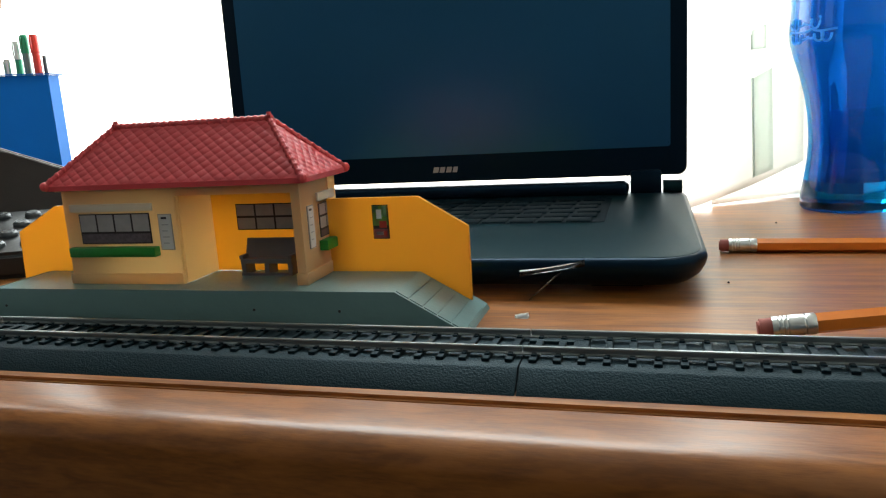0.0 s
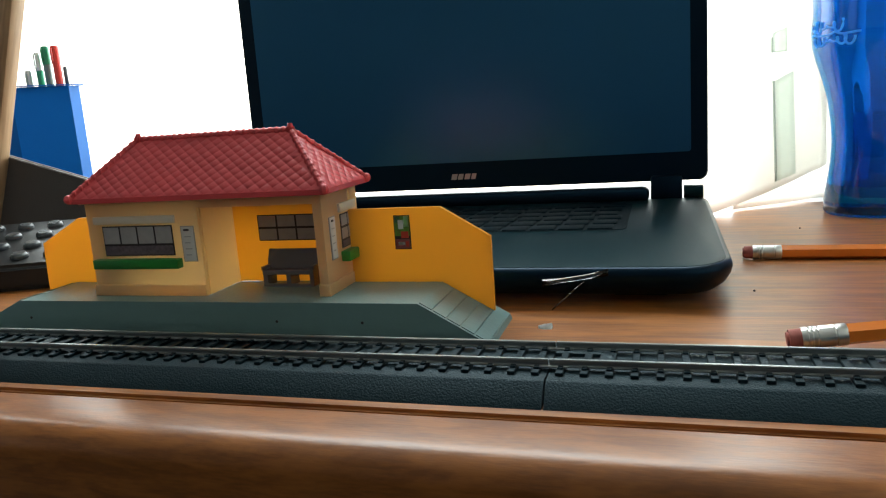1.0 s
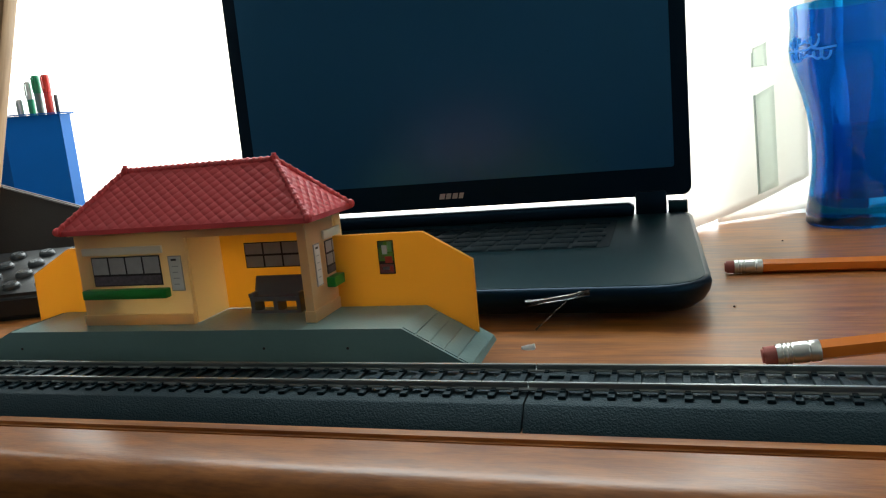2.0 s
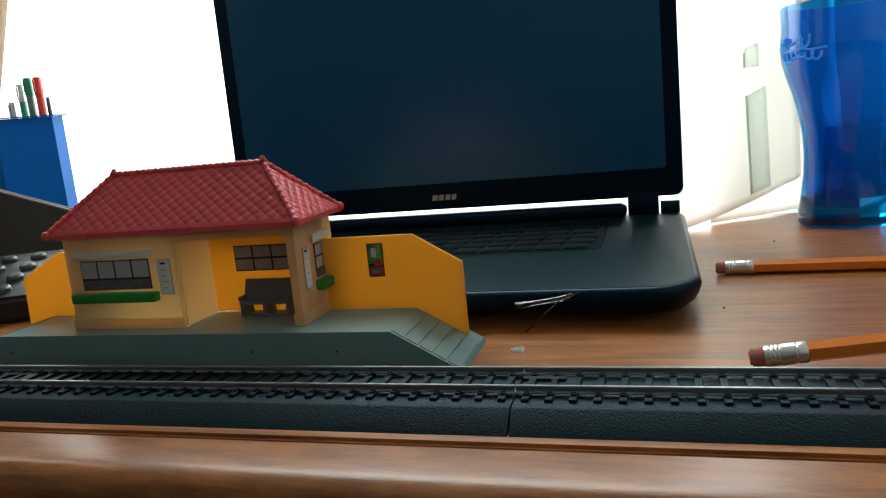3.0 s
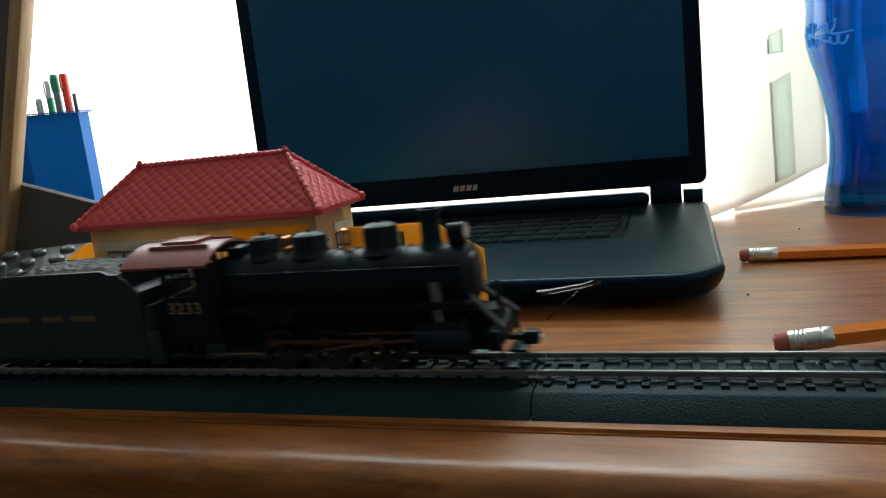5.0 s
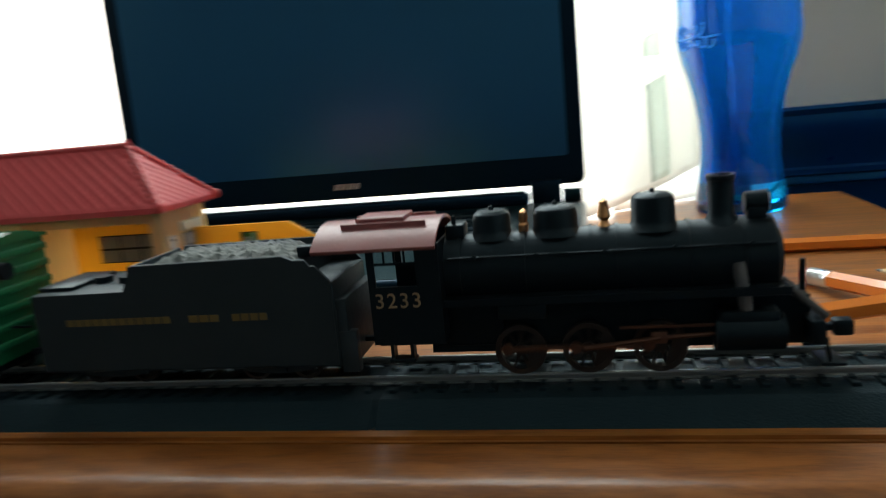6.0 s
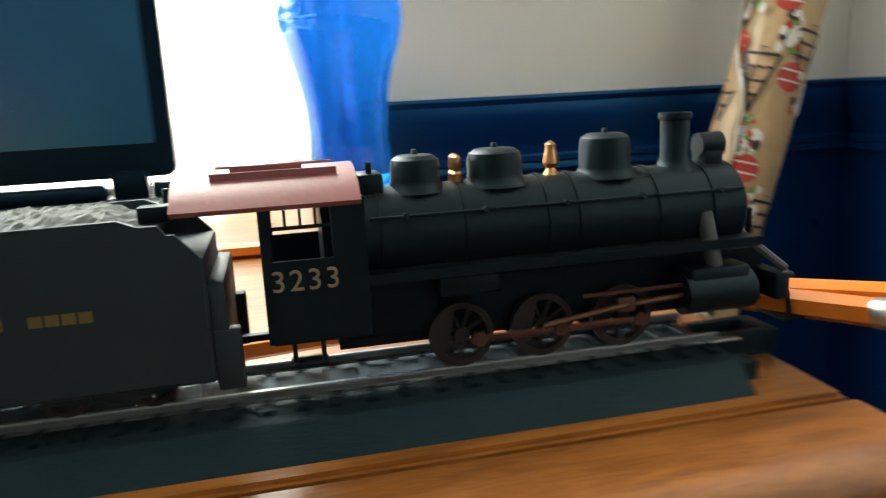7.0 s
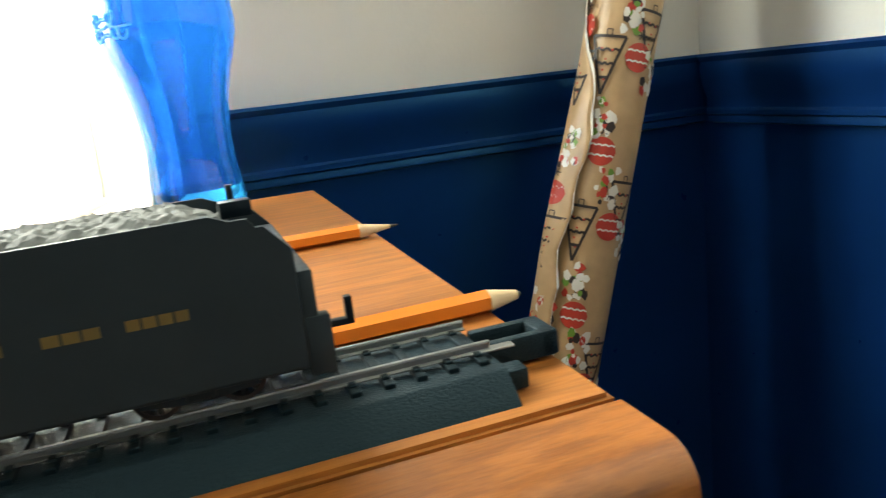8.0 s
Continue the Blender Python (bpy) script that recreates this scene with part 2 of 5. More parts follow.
def lathe(bm, prof, seg=32, m=None, close=False):
    """Turned shape round z from (radius, height) pairs."""
    m = m or Matrix()
    rings = []
    for r, h in prof:
        if r < 1e-6:
            rings.append([bm.verts.new(m @ Vector((0, 0, h)))])
        else:
            rings.append([bm.verts.new(m @ Vector((r * math.cos(2 * math.pi * i / seg), r * math.sin(2 * math.pi * i / seg), h))) for i in range(seg)])
    pairs = list(zip(rings, rings[1:] + ([rings[0]] if close else [])))
    if not close:
        pairs = pairs[:len(rings) - 1]
    for p, q in pairs:
        for i in range(seg):
            j = (i + 1) % seg
            vs = [p[i % len(p)], p[j % len(p)], q[j % len(q)], q[i % len(q)]]
            u = []
            for v in vs:
                if v not in u:
                    u.append(v)
            if len(u) > 2:
                bm.faces.new(u)
    return bm


def prism(bm, poly, a, b, axis="y"):
    """A flat outline pushed from a to b along an axis. poly: (x, z) for y, (y, z) for x, (x, y) for z."""
    def at(p, q):
        return {"y": (p[0], q, p[1]), "x": (q, p[0], p[1]), "z": (p[0], p[1], q)}[axis]
    lo = [bm.verts.new(at(p, a)) for p in poly]
    hi = [bm.verts.new(at(p, b)) for p in poly]
    k = len(poly)
    bm.faces.new(lo)
    bm.faces.new(hi[::-1])
    for i in range(k):
        bm.faces.new([lo[i], lo[(i + 1) % k], hi[(i + 1) % k], hi[i]])
    return bm


def mesh_of(name, bm, material, smooth=True):
    bmesh.ops.recalc_face_normals(bm, faces=bm.faces[:])
    me = bpy.data.meshes.new(name)
    bm.to_mesh(me)
    bm.free()
    me.materials.append(material)
    if smooth:
        for p in me.polygons:
            p.use_smooth = True
        me.set_sharp_from_angle(angle=radians(32))
    return me


def part(name, bm, material, parent=None, label="", smooth=True):
    ob = new(name, mesh_of(name, bm, material, smooth))
    if parent:
        ob.parent = parent
    if label:
        tagged(ob, label)
    return ob


def share(name, me, parent, m):
    ob = new(name, me)
    ob.parent = parent
    ob.matrix_basis = m
    return ob


def thing(name, m, label, category, group=""):
    ob = new(name)
    ob.empty_display_size = 0.01
    ob.matrix_basis = m
    return tagged(ob, label, category, group)


def solid(name, bm, material, label, category="", kind="", m=None, group=""):
    ob = part(name, bm, material)
    if m is not None:
        ob.matrix_basis = m
    return tagged(ob, label, category, group, kind)


def B():
    return bmesh.new()


def lettering(name, text, size, material, parent, m, depth=0.0001):
    cu = bpy.data.curves.new(name, "FONT")
    cu.body, cu.size, cu.extrude = text, size, depth
    cu.align_x, cu.align_y = "CENTER", "CENTER"
    tmp = bpy.data.objects.new(name, cu)
    me = bpy.data.meshes.new_from_object(tmp)
    me.materials.clear()
    me.materials.append(material)
    bpy.data.objects.remove(tmp)
    ob = new(name, me)
    ob.parent = parent
    ob.matrix_basis = m
    return ob


FACE = Matrix.Rotation(radians(90), 4, "X")  # lays an outline drawn in x, y upright, facing -y

# ---- room ----
wb = B()
box(wb, WEST_X, WIN_X0, BACK_Y, BACK_Y + T, 0.063, CEIL_Z)
box(wb, WIN_X1, RIGHT_X + T, BACK_Y, BACK_Y + T, 0.063, CEIL_Z)
box(wb, WIN_X0, WIN_X1, BACK_Y, BACK_Y + T, WIN_Z1, CEIL_Z)
solid("wall_north", wb, M_WALL, "white painted wall above a blue chair rail", "wall", "structure")
wb = B()
box(wb, WEST_X, RIGHT_X + T, BACK_Y, BACK_Y + T, FLOOR_Z, WIN_Z0 - 0.02)
dado = solid("wall_dado", wb, M_BLUE, "dark blue painted lower wall", "wall", "structure")
for xa, xb in ((WEST_X, WIN_X0), (WIN_X1, RIGHT_X + T)):
    wb = B()
    box(wb, xa, xb, BACK_Y, BACK_Y + T, WIN_Z0 - 0.02, 0.063)
    part("dado_panel", wb, M_BLUE, dado)
wb = B()
box(wb, RIGHT_X, RIGHT_X + T, SOUTH_Y, BACK_Y, 0.063, CEIL_Z)
solid("wall_east", wb, M_WALL, "white painted side wall above the chair rail", "wall", "structure")
wb = B()
box(wb, RIGHT_X, RIGHT_X + T, SOUTH_Y, BACK_Y, FLOOR_Z, 0.063)
solid("wall_east_dado", wb, M_BLUE, "dark blue painted lower side wall", "wall", "structure")
wb = B()
box(wb, WEST_X - T, WEST_X, SOUTH_Y, BACK_Y + T, 0.063, CEIL_Z)
solid("wall_west", wb, M_WALL, "plain white painted wall above a blue dado", "wall", "structure")
wb = B()
box(wb, WEST_X - T, WEST_X, SOUTH_Y, BACK_Y + T, FLOOR_Z, 0.063)
solid("wall_west_dado", wb, M_BLUE, "dark blue painted lower wall", "wall", "structure")
wb = B()
box(wb, WEST_X, RIGHT_X + T, SOUTH_Y - T, SOUTH_Y, 0.063, CEIL_Z)
solid("wall_south", wb, M_WALL, "plain white painted wall across the room", "wall", "structure")
wb = B()
box(wb, WEST_X, RIGHT_X + T, SOUTH_Y - T, SOUTH_Y, FLOOR_Z, 0.063)
solid("wall_south_dado", wb, M_BLUE, "dark blue painted lower wall across the room", "wall", "structure")
fb = B()
box(fb, WEST_X - T, RIGHT_X + T, SOUTH_Y - T, BACK_Y + T, FLOOR_Z - 0.1, FLOOR_Z)
solid("floor", fb, M_FLOOR, "dark wooden floor", "floor", "structure")
fb = B()
box(fb, WEST_X - T, RIGHT_X + T, SOUTH_Y - T, BACK_Y + T, CEIL_Z, CEIL_Z + 0.1)
solid("ceiling", fb, M_CEIL, "white ceiling", "ceiling", "structure")

# chair rail: profile (depth, height)
RAIL = [(0.0, 0.0655), (0.017, 0.0655), (0.0185, 0.063), (0.017, 0.0605), (0.0155, 0.0585), (0.0165, 0.054), (0.0160, 0.046), (0.0135, 0.037), (0.0100, 0.029),
        (0.0078, 0.021), (0.0075, 0.0165), (0.0095, 0.0145), (0.0095, 0.0105), (0.0070, 0.0090), (0.0085, 0.0065), (0.0085, 0.003), (0.0, 0.001)]
tb = B()
prism(tb, [(BACK_Y - d, h) for d, h in RAIL], WIN_X1, RIGHT_X, "x")
solid("trim", tb, M_BLUE, "moulded blue gloss-painted chair rail", "moulding", "structure")
tb = B()
prism(tb, [(RIGHT_X - d, h) for d, h in RAIL], SOUTH_Y, BACK_Y - 0.019, "y")
solid("trim_east", tb, M_BLUE, "moulded blue chair rail on the side wall", "moulding", "structure")

# window: frame, sill and the bright overcast sky outside
win = thing("window_1", pose(0, BACK_Y, 0), "tall window with white frame and blown-out daylight", "window")
tagged(win, kind="structure")
fr = B()
box(fr, WIN_X0, WIN_X0 + 0.05, 0.03, 0.08, WIN_Z0, WIN_Z1, 0.003)
box(fr, WIN_X1 - 0.03, WIN_X1, 0.03, 0.08, WIN_Z0, WIN_Z1, 0.003)
box(fr, WIN_X0 + 0.05, WIN_X1 - 0.03, 0.03, 0.08, WIN_Z1 - 0.05, WIN_Z1, 0.003)
part("window_frame", fr, M_FRAME, win)
sb = B()
box(sb, WIN_X0, WIN_X1, -0.012, T, WIN_Z0 - 0.02, WIN_Z0, 0.003)
part("window_sill", sb, M_FRAME, win)
ob = B()
box(ob, WIN_X0 - 2.5, WIN_X1 + 2.5, 1.60, 1.62, -1.5, 3.5)
solid("backdrop", ob, M_OUT, "bright overcast sky outside the window", "sky", "structure")

# ---- desk ----
DESK_X0, DESK_X1, DESK_BACK = -1.18, 0.2483, 0.4176
desk = thing("desk", Matrix(), "brown wood-grain desk with a rounded front edge", "desk")
EDGE = 0.0203
db = B()
prism(db, [(DESK_X0, -0.0042), (DESK_X1 - EDGE * 0.0042, -0.0042), (DESK_X1 + EDGE * DESK_BACK, DESK_BACK), (DESK_X0, DESK_BACK)], -0.028, 0.0, "z")
bmesh.ops.bevel(db, geom=[e for e in db.edges if all(abs(v.co.z) < 1e-6 for v in e.verts)], offset=0.0012, segments=2, affect="EDGES")
part("desktop", db, M_DESK, desk)
lb = B()
lip = [(-0.0066, -0.0016), (-0.0070, -0.0005), (-0.0078, 0.0), (-0.0150, 0.0), (-0.0235, -0.0001)]
for i in range(0, 91, 9):
    a = radians(i)
    lip.append((-0.0246 - 0.0090 * math.sin(a), -0.0092 + 0.0090 * math.cos(a)))
lip += [(-0.0336, -0.034), (-0.031, -0.040), (-0.0066, -0.040)]
prism(lb, lip, DESK_X0, DESK_X1 - 0.0006, "x")
part("front_nosing", lb, M_LIP, desk, "rounded solid wood front nosing")
# dark strip along the groove's bottom, the groove's shade put into its colour
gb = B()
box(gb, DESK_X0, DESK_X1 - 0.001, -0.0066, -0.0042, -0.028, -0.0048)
part("groove_shade_strip", gb, M_GROOVE, desk)
for xa, xb in ((DESK_X0 + 0.01, DESK_X0 + 0.03), (DESK_X1 - 0.036, DESK_X1 - 0.016)):
    sb = B()
    box(sb, xa, xb, -0.004, 0.40, FLOOR_Z, -0.028, 0.001)
    part("side_panel", sb, M_DESK, desk)
sb = B()
box(sb, DESK_X0 + 0.03, DESK_X1 - 0.036, 0.36, 0.375, -0.45, -0.028)
part("modesty_panel", sb, M_DESK, desk)

# ---- track ----
C, ZR, GA = 0.0267, 0.0102, 0.0174 / 2
SEC = 0.2286
BH = 0.0066  # roadbed height
TIES = 30


def track_section():
    tr = thing("track_section", Matrix(), "straight model railway track on black plastic roadbed", "railway track", "train track")
    b = B()
    g = 0.0003
    prism(b, [(-0.0257, 0.0), (-0.0250, 0.0008), (-0.0190, BH - 0.0004), (-0.0182, BH), (0.0182, BH), (0.0190, BH - 0.0004), (0.0250, 0.0008), (0.0257, 0.0)], g, SEC - g, "x")
    part("roadbed", b, M_BED, tr, "black pebbled plastic roadbed")
    tb_ = B()
    box(tb_, -0.00125, 0.00125, -0.0145, 0.0145, BH - 0.0002, BH + 0.0011, 0.0002, 1)
    tie = mesh_of("tie", tb_, M_TIE)
    cb = B()
    box(cb, -0.0009, 0.0009, -0.0016, 0.0016, BH + 0.0010, BH + 0.0017, 0.0002, 1)
    clip = mesh_of("rail_clip", cb, M_TIE)
    for i in range(TIES):
        x = (i + 0.5) * SEC / TIES
        t_ = share("tie", tie, tr, Matrix.Translation((x, 0, 0)))
        for s in (-1, 1):
            for q in (-1, 1):
                share("rail_clip", clip, t_, Matrix.Translation((0, s * GA + q * 0.0012, 0)))
    for s in (-1, 1):
        rb = B()
        h0, h1 = BH + 0.0011, ZR
        prism(rb, [(s * GA - 0.0011, h0), (s * GA - 0.0011, h0 + 0.0003), (s * GA - 0.0003, h0 + 0.0007), (s * GA - 0.0003, h1 - 0.0008), (s * GA - 0.0006, h1 - 0.0005), (s * GA - 0.0005, h1),
                   (s * GA + 0.0005, h1), (s * GA + 0.0006, h1 - 0.0005), (s * GA + 0.0003, h1 - 0.0008), (s * GA + 0.0003, h0 + 0.0007), (s * GA + 0.0011, h0 + 0.0003), (s * GA + 0.0011, h0)], 0.0002, SEC - 0.0002, "x")
        part("rail", rb, M_RAIL, tr, "dull steel rail")
    for s, x in ((-1, SEC), (1, 0.0)):
        jb = B()
        box(jb, x - 0.006, x + 0.006, s * GA - 0.0014, s * GA + 0.0014, BH + 0.0009, BH + 0.0016, 0.0002, 1)
        part("rail_joiner", jb, M_RAIL, tr)
    kb = B()
    box(kb, SEC, SEC + 0.019, -0.0060, -0.0030, 0.0010, BH + 0.0012, 0.0006)
    box(kb, SEC, SEC + 0.019, 0.0040, 0.0070, 0.0010, BH + 0.0012, 0.0006)
    box(kb, SEC + 0.0150, SEC + 0.0200, -0.0060, 0.0070, 0.0010, BH + 0.0012, 0.0008)
    box(kb, SEC, SEC + 0.0155, -0.0032, 0.0042, 0.0010, 0.0034, 0.0004)
    part("connector_clip", kb, M_BED, tr)
    kb = B()
    box(kb, SEC, SEC + 0.005, -0.019, -0.013, 0.0006, BH - 0.001, 0.0005)
    part("locking_tab", kb, M_BED, tr)
    return tr


first = track_section()
first.matrix_basis = Matrix.Translation((0, C, 0))
for i in range(1, 6):
    copy_thing(first, Matrix.Translation((-SEC * i, C, 0)))

# ---- toy station ----
ZP = 0.0179
ST = pose(-0.0974, 0.0638, 0, 0, 0, 0.3)
L, D, WH = 0.1167, 0.036, 0.0422
station = thing("toy_station", ST, "cream plastic toy railway station with red tiled roof", "toy station")
RX0, RX1, PF, PB = -0.1523, 0.0416, -0.0104, 0.031
b = B()
prism(b, [(-0.187, 0.0), (-0.187, 0.0022), (RX0, ZP), (RX1, ZP), (0.0690, 0.0022), (0.0700, 0.0)], PF, PB, "y")
plat = part("platform", b, M_TEAL, station, "grey-green plastic platform with sloping ends")
# flagstone ridges on the sloping ends
for i in range(5):
    for x0, x1, zs in ((RX1, 0.0690, 1), (-0.187, RX0, -1)):
        f0, f1 = (i + 0.06) / 5, (i + 0.94) / 5
        xa, xb = x0 + (x1 - x0) * f0, x0 + (x1 - x0) * f1
        za = ZP + (0.0022 - ZP) * (f0 if zs > 0 else 1 - f0)
        zb = ZP + (0.0022 - ZP) * (f1 if zs > 0 else 1 - f1)
        b = B()
        prism(b, [(xa, za - 0.0003), (xa, za + 0.0004), (xb, zb + 0.0004), (xb, zb - 0.0003)], PF + 0.0012, 0.023, "y")
        part("paving_slab", b, M_TEAL, plat)
for x in (-0.147, 0.018, -0.020):
    b = B()
    rod(b, (x, PF - 0.0003, ZP - 0.008), (x, PF + 0.001, ZP - 0.008), 0.0006, seg=8)
    part("mould_mark", b, M_DARKPRINT, plat)

W = 0.0016
OP0, OP1, OPH = -0.0587, -0.0040, 0.0388
b = B()
box(b, -L, OP0, 0, W, ZP, ZP + WH)
house = part("building", b, M_CREAM, station, "cream plastic building with an open waiting bay", smooth=False)
for nm, *q in (("lintel", OP0, 0, 0, W, ZP + OPH, ZP + WH),
               ("corner_pillar", OP1, 0, 0, W, ZP, ZP + OPH), ("side_wall", -W, 0, W, 0.027, ZP, ZP + WH), ("side_wall", -W, 0, 0.027 + W, D, ZP, ZP + WH),
               ("end_wall", -L, -L + W, W, D, ZP, ZP + WH)):
    b = B()
    box(b, *q)
    part(nm, b, M_CREAM, house, smooth=False)
for mt, lab, q in ((M_YELLOW, "yellow plastic back wall of the waiting bay", (OP0 - 0.0004, -W - 0.0001, 0.0262, 0.0272)),
                   (M_CREAM, "cream plastic cheek of the waiting bay", (OP0 - 0.0004, OP0 + 0.0006, W + 0.0002, 0.0262)),
                   (M_CREAM, "cream plastic cheek of the waiting bay", (-W - 0.0006, -W - 0.0001, W + 0.0002, 0.0262))):
    b = B()
    box(b, *q, ZP + 0.0002, ZP + OPH + 0.002)
    part("bay_lining", b, mt, house, lab, smooth=False)
for q in ((-L - 0.0008, OP0, -0.0009, 0), (OP1 - 0.0003, 0.0009, -0.0009, 0), (0, 0.0009, 0, D), (-L - 0.0009, -L, 0, D)):
    b = B()
    box(b, *q, ZP, ZP + 0.0050, 0.0003)
    part("plinth", b, M_CREAM, house)
b = B()
box(b, -L - 0.0020, 0.0020, -0.0020, D + 0.0020, ZP + WH, ZP + WH + 0.0030, 0.0004)
part("cornice", b, M_CREAM, house)


def print_window(name, x0, x1, z0, z1, cols, rows_, parent, m, curtain=0.0):
    """A printed window sticker: dark sash bars over grey panes."""
    b = B()
    box(b, x0, x1, -0.0003, 0, z0, z1)
    w = part(name, b, M_DARKPRINT, parent)
    w.matrix_basis = m
    cw, rh = (x1 - x0) / cols, (z1 - z0 - curtain) / rows_
    g = 0.0005
    for i in range(cols):
        for j in range(rows_):
            b = B()
            box(b, x0 + i * cw + g, x0 + (i + 1) * cw - g, -0.0005, -0.0003, z0 + curtain + j * rh + g, z0 + curtain + (j + 1) * rh - g)
            part("pane", b, M_PANE, w, smooth=False)
    if curtain:
        b = B()
        box(b, x0 + g, x1 - g, -0.0005, -0.0003, z0 + g, z0 + curtain - g)
        part("printed_curtain", b, M_CURTAIN, w)
    return w


def notice(parent, x0, x1, z0, z1, m):
    b = B()
    box(b, x0, x1, -0.0003, 0, z0, z1)
    n_ = part("notice_board", b, M_PANE, parent, "small white timetable notice with a dark border")
    n_.matrix_basis = m
    b = B()
    e = 0.0004
    box(b, x0 + e, x1 - e, -0.0005, -0.0003, z0 + e, z1 - e)
    part("sheet", b, M_PAPERSTICK, n_)
    for k in range(5):
        b = B()
        zz = z1 - 0.0022 - k * (z1 - z0) * 0.17
        box(b, x0 + (x1 - x0) * 0.25, x1 - (x1 - x0) * (0.25 if k % 2 else 0.35), -0.0006, -0.0005, zz, zz + (0.0009 if k == 0 else 0.0004))
        part("print_bar", b, M_DARKPRINT if k == 0 else M_PANE, n_)


Z = Matrix.Translation((0, 0, ZP))
print_window("front_window", -0.1088, -0.0722, 0.0183, 0.0318, 4, 1, house, Z, 0.0050)
b = B()
box(b, -0.1126, -0.0700, -0.0012, 0, 0.0328, 0.0362, 0.0002)
part("lintel_strip", b, M_LINTEL, house).matrix_basis = Z
b = B()
box(b, -0.1135, -0.0688, -0.0042, 0, 0.0129, 0.0172, 0.0005)
part("planter", b, M_GREEN, house, "green plastic window box").matrix_basis = Z
notice(house, -0.0679, -0.0612, 0.0154, 0.0312, Z)
print_window("bay_window", -0.0455, -0.0165, 0.0192, 0.0312, 3, 2, house, Z @ Matrix.Translation((0, 0.0262, 0)))
SIDE = Z @ Matrix.Rotation(radians(90), 4, "Z")
notice(house, 0.0054, 0.0110, 0.0140, 0.0322, SIDE)
print_window("side_window", 0.0165, 0.0300, 0.0170, 0.0318, 2, 2, house, SIDE, 0.0035)
b = B()
box(b, 0.0150, 0.0320, -0.0012, 0, 0.0328, 0.0366, 0.0002)
part("lintel_strip", b, M_LINTEL, house).matrix_basis = SIDE
b = B()
box(b, 0.0146, 0.0325, -0.0042, 0, 0.0115, 0.0160, 0.0005)
part("planter", b, M_GREEN, house, "green plastic window box").matrix_basis = SIDE

# bench in the bay
b = B()
prism(b, [(0.0238, 0.0158), (0.0246, 0.0158), (0.0246, 0.0055), (0.0160, 0.0055), (0.0160, 0.0075), (0.0205, 0.0075)], -0.0400, -0.0150, "x")
box(b, -0.0400, -0.0150, 0.0160, 0.0170, 0.0, 0.0012)
for x in (-0.0400, -0.0285, -0.0170):
    box(b, x, x + 0.0020, 0.0163, 0.0245, 0.0, 0.0056)
for x in (-0.0405, -0.0165):
    box(b, x, x + 0.0020, 0.0158, 0.0215, 0.0074, 0.0092, 0.0003)
part("bench", b, M_GREY, station, "dark grey plastic bench").matrix_basis = Z

# wing walls
b = B()
prism(b, [(0.0004, ZP - 0.001), (0.0004, ZP + 0.0326), (0.0424, ZP + 0.0326), (0.0638, ZP + 0.0196), (0.0638, 0.0052), (RX1, ZP - 0.001)], 0.0247, 0.0270, "y")
wing = part("wing_wall", b, M_YELLOW, station, "yellow plastic side wall")
b = B()
box(b, 0.0215, 0.0288, 0.0243, 0.0247, ZP + 0.0146, ZP + 0.0295)
poster = part("poster", b, M_DARKPRINT, wing, "small colourful poster sticker")
for x0, x1, z0, z1, mt in ((0.0219, 0.0284, 0.0205, 0.0291, M_WGREEN), (0.0235, 0.0259, 0.0235, 0.0275, M_PAPERSTICK), (0.0219, 0.0245, 0.0262, 0.0291, M_CUP), (0.0246, 0.0280, 0.0195, 0.0225, M_WRED), (0.0219, 0.0284, 0.0150, 0.0190, M_MAROON), (0.0262, 0.0282, 0.0245, 0.0290, M_STRIP), (0.0228, 0.0244, 0.0212, 0.0232, M_MAROON), (0.0232, 0.0262, 0.0165, 0.0178, M_STRIP), (0.0266, 0.0279, 0.0158, 0.0182, M_WRED)):
    b = B()
    box(b, x0, x1, 0.0240 - 0.00004 * (x0 > 0.0230), 0.0243, ZP + z0, ZP + z1)
    part("poster_patch", b, mt, poster)
b = B()
prism(b, [(-L - 0.0004, ZP - 0.001), (-L - 0.0004, ZP + 0.0326), (-0.1450, ZP + 0.0326), (-0.1690, ZP + 0.0202), (-0.1700, 0.010), (RX0, ZP - 0.001)], 0.0247, 0.0270, "y")
part("wing_wall", b, M_YELLOW, station, "yellow plastic side wall")

# hipped roof
o, ZE, ZT, HI = 0.0042, ZP + WH + 0.0028, 0.0868, 0.0195
x0, x1, y0, y1 = -L - o, o, -o, D + o
ym = D / 2
RL, RR = Vector((-L + HI, ym, ZT)), Vector((-HI, ym, ZT))
cF, cR, cL, cB = Vector((x0, y0, ZE)), Vector((x1, y0, ZE)), Vector((x0, y1, ZE)), Vector((x1, y1, ZE))
b = B()
vs = [b.verts.new(v) for v in (cF, cR, cB, cL, RR, RL)]
lo = [b.verts.new(v - Vector((0, 0, 0.0022))) for v in (cF, cR, cB, cL)]
for f in ((0, 1, 4, 5), (1, 2, 4), (2, 3, 5, 4), (3, 0, 5)):
    b.faces.new([vs[i] for i in f])
b.faces.new(lo)
for i in range(4):
    b.faces.new([vs[i], vs[(i + 1) % 4], lo[(i + 1) % 4], lo[i]])
roof = part("roof", b, M_RED, station, "red plastic hipped roof with diamond tiles", smooth=False)


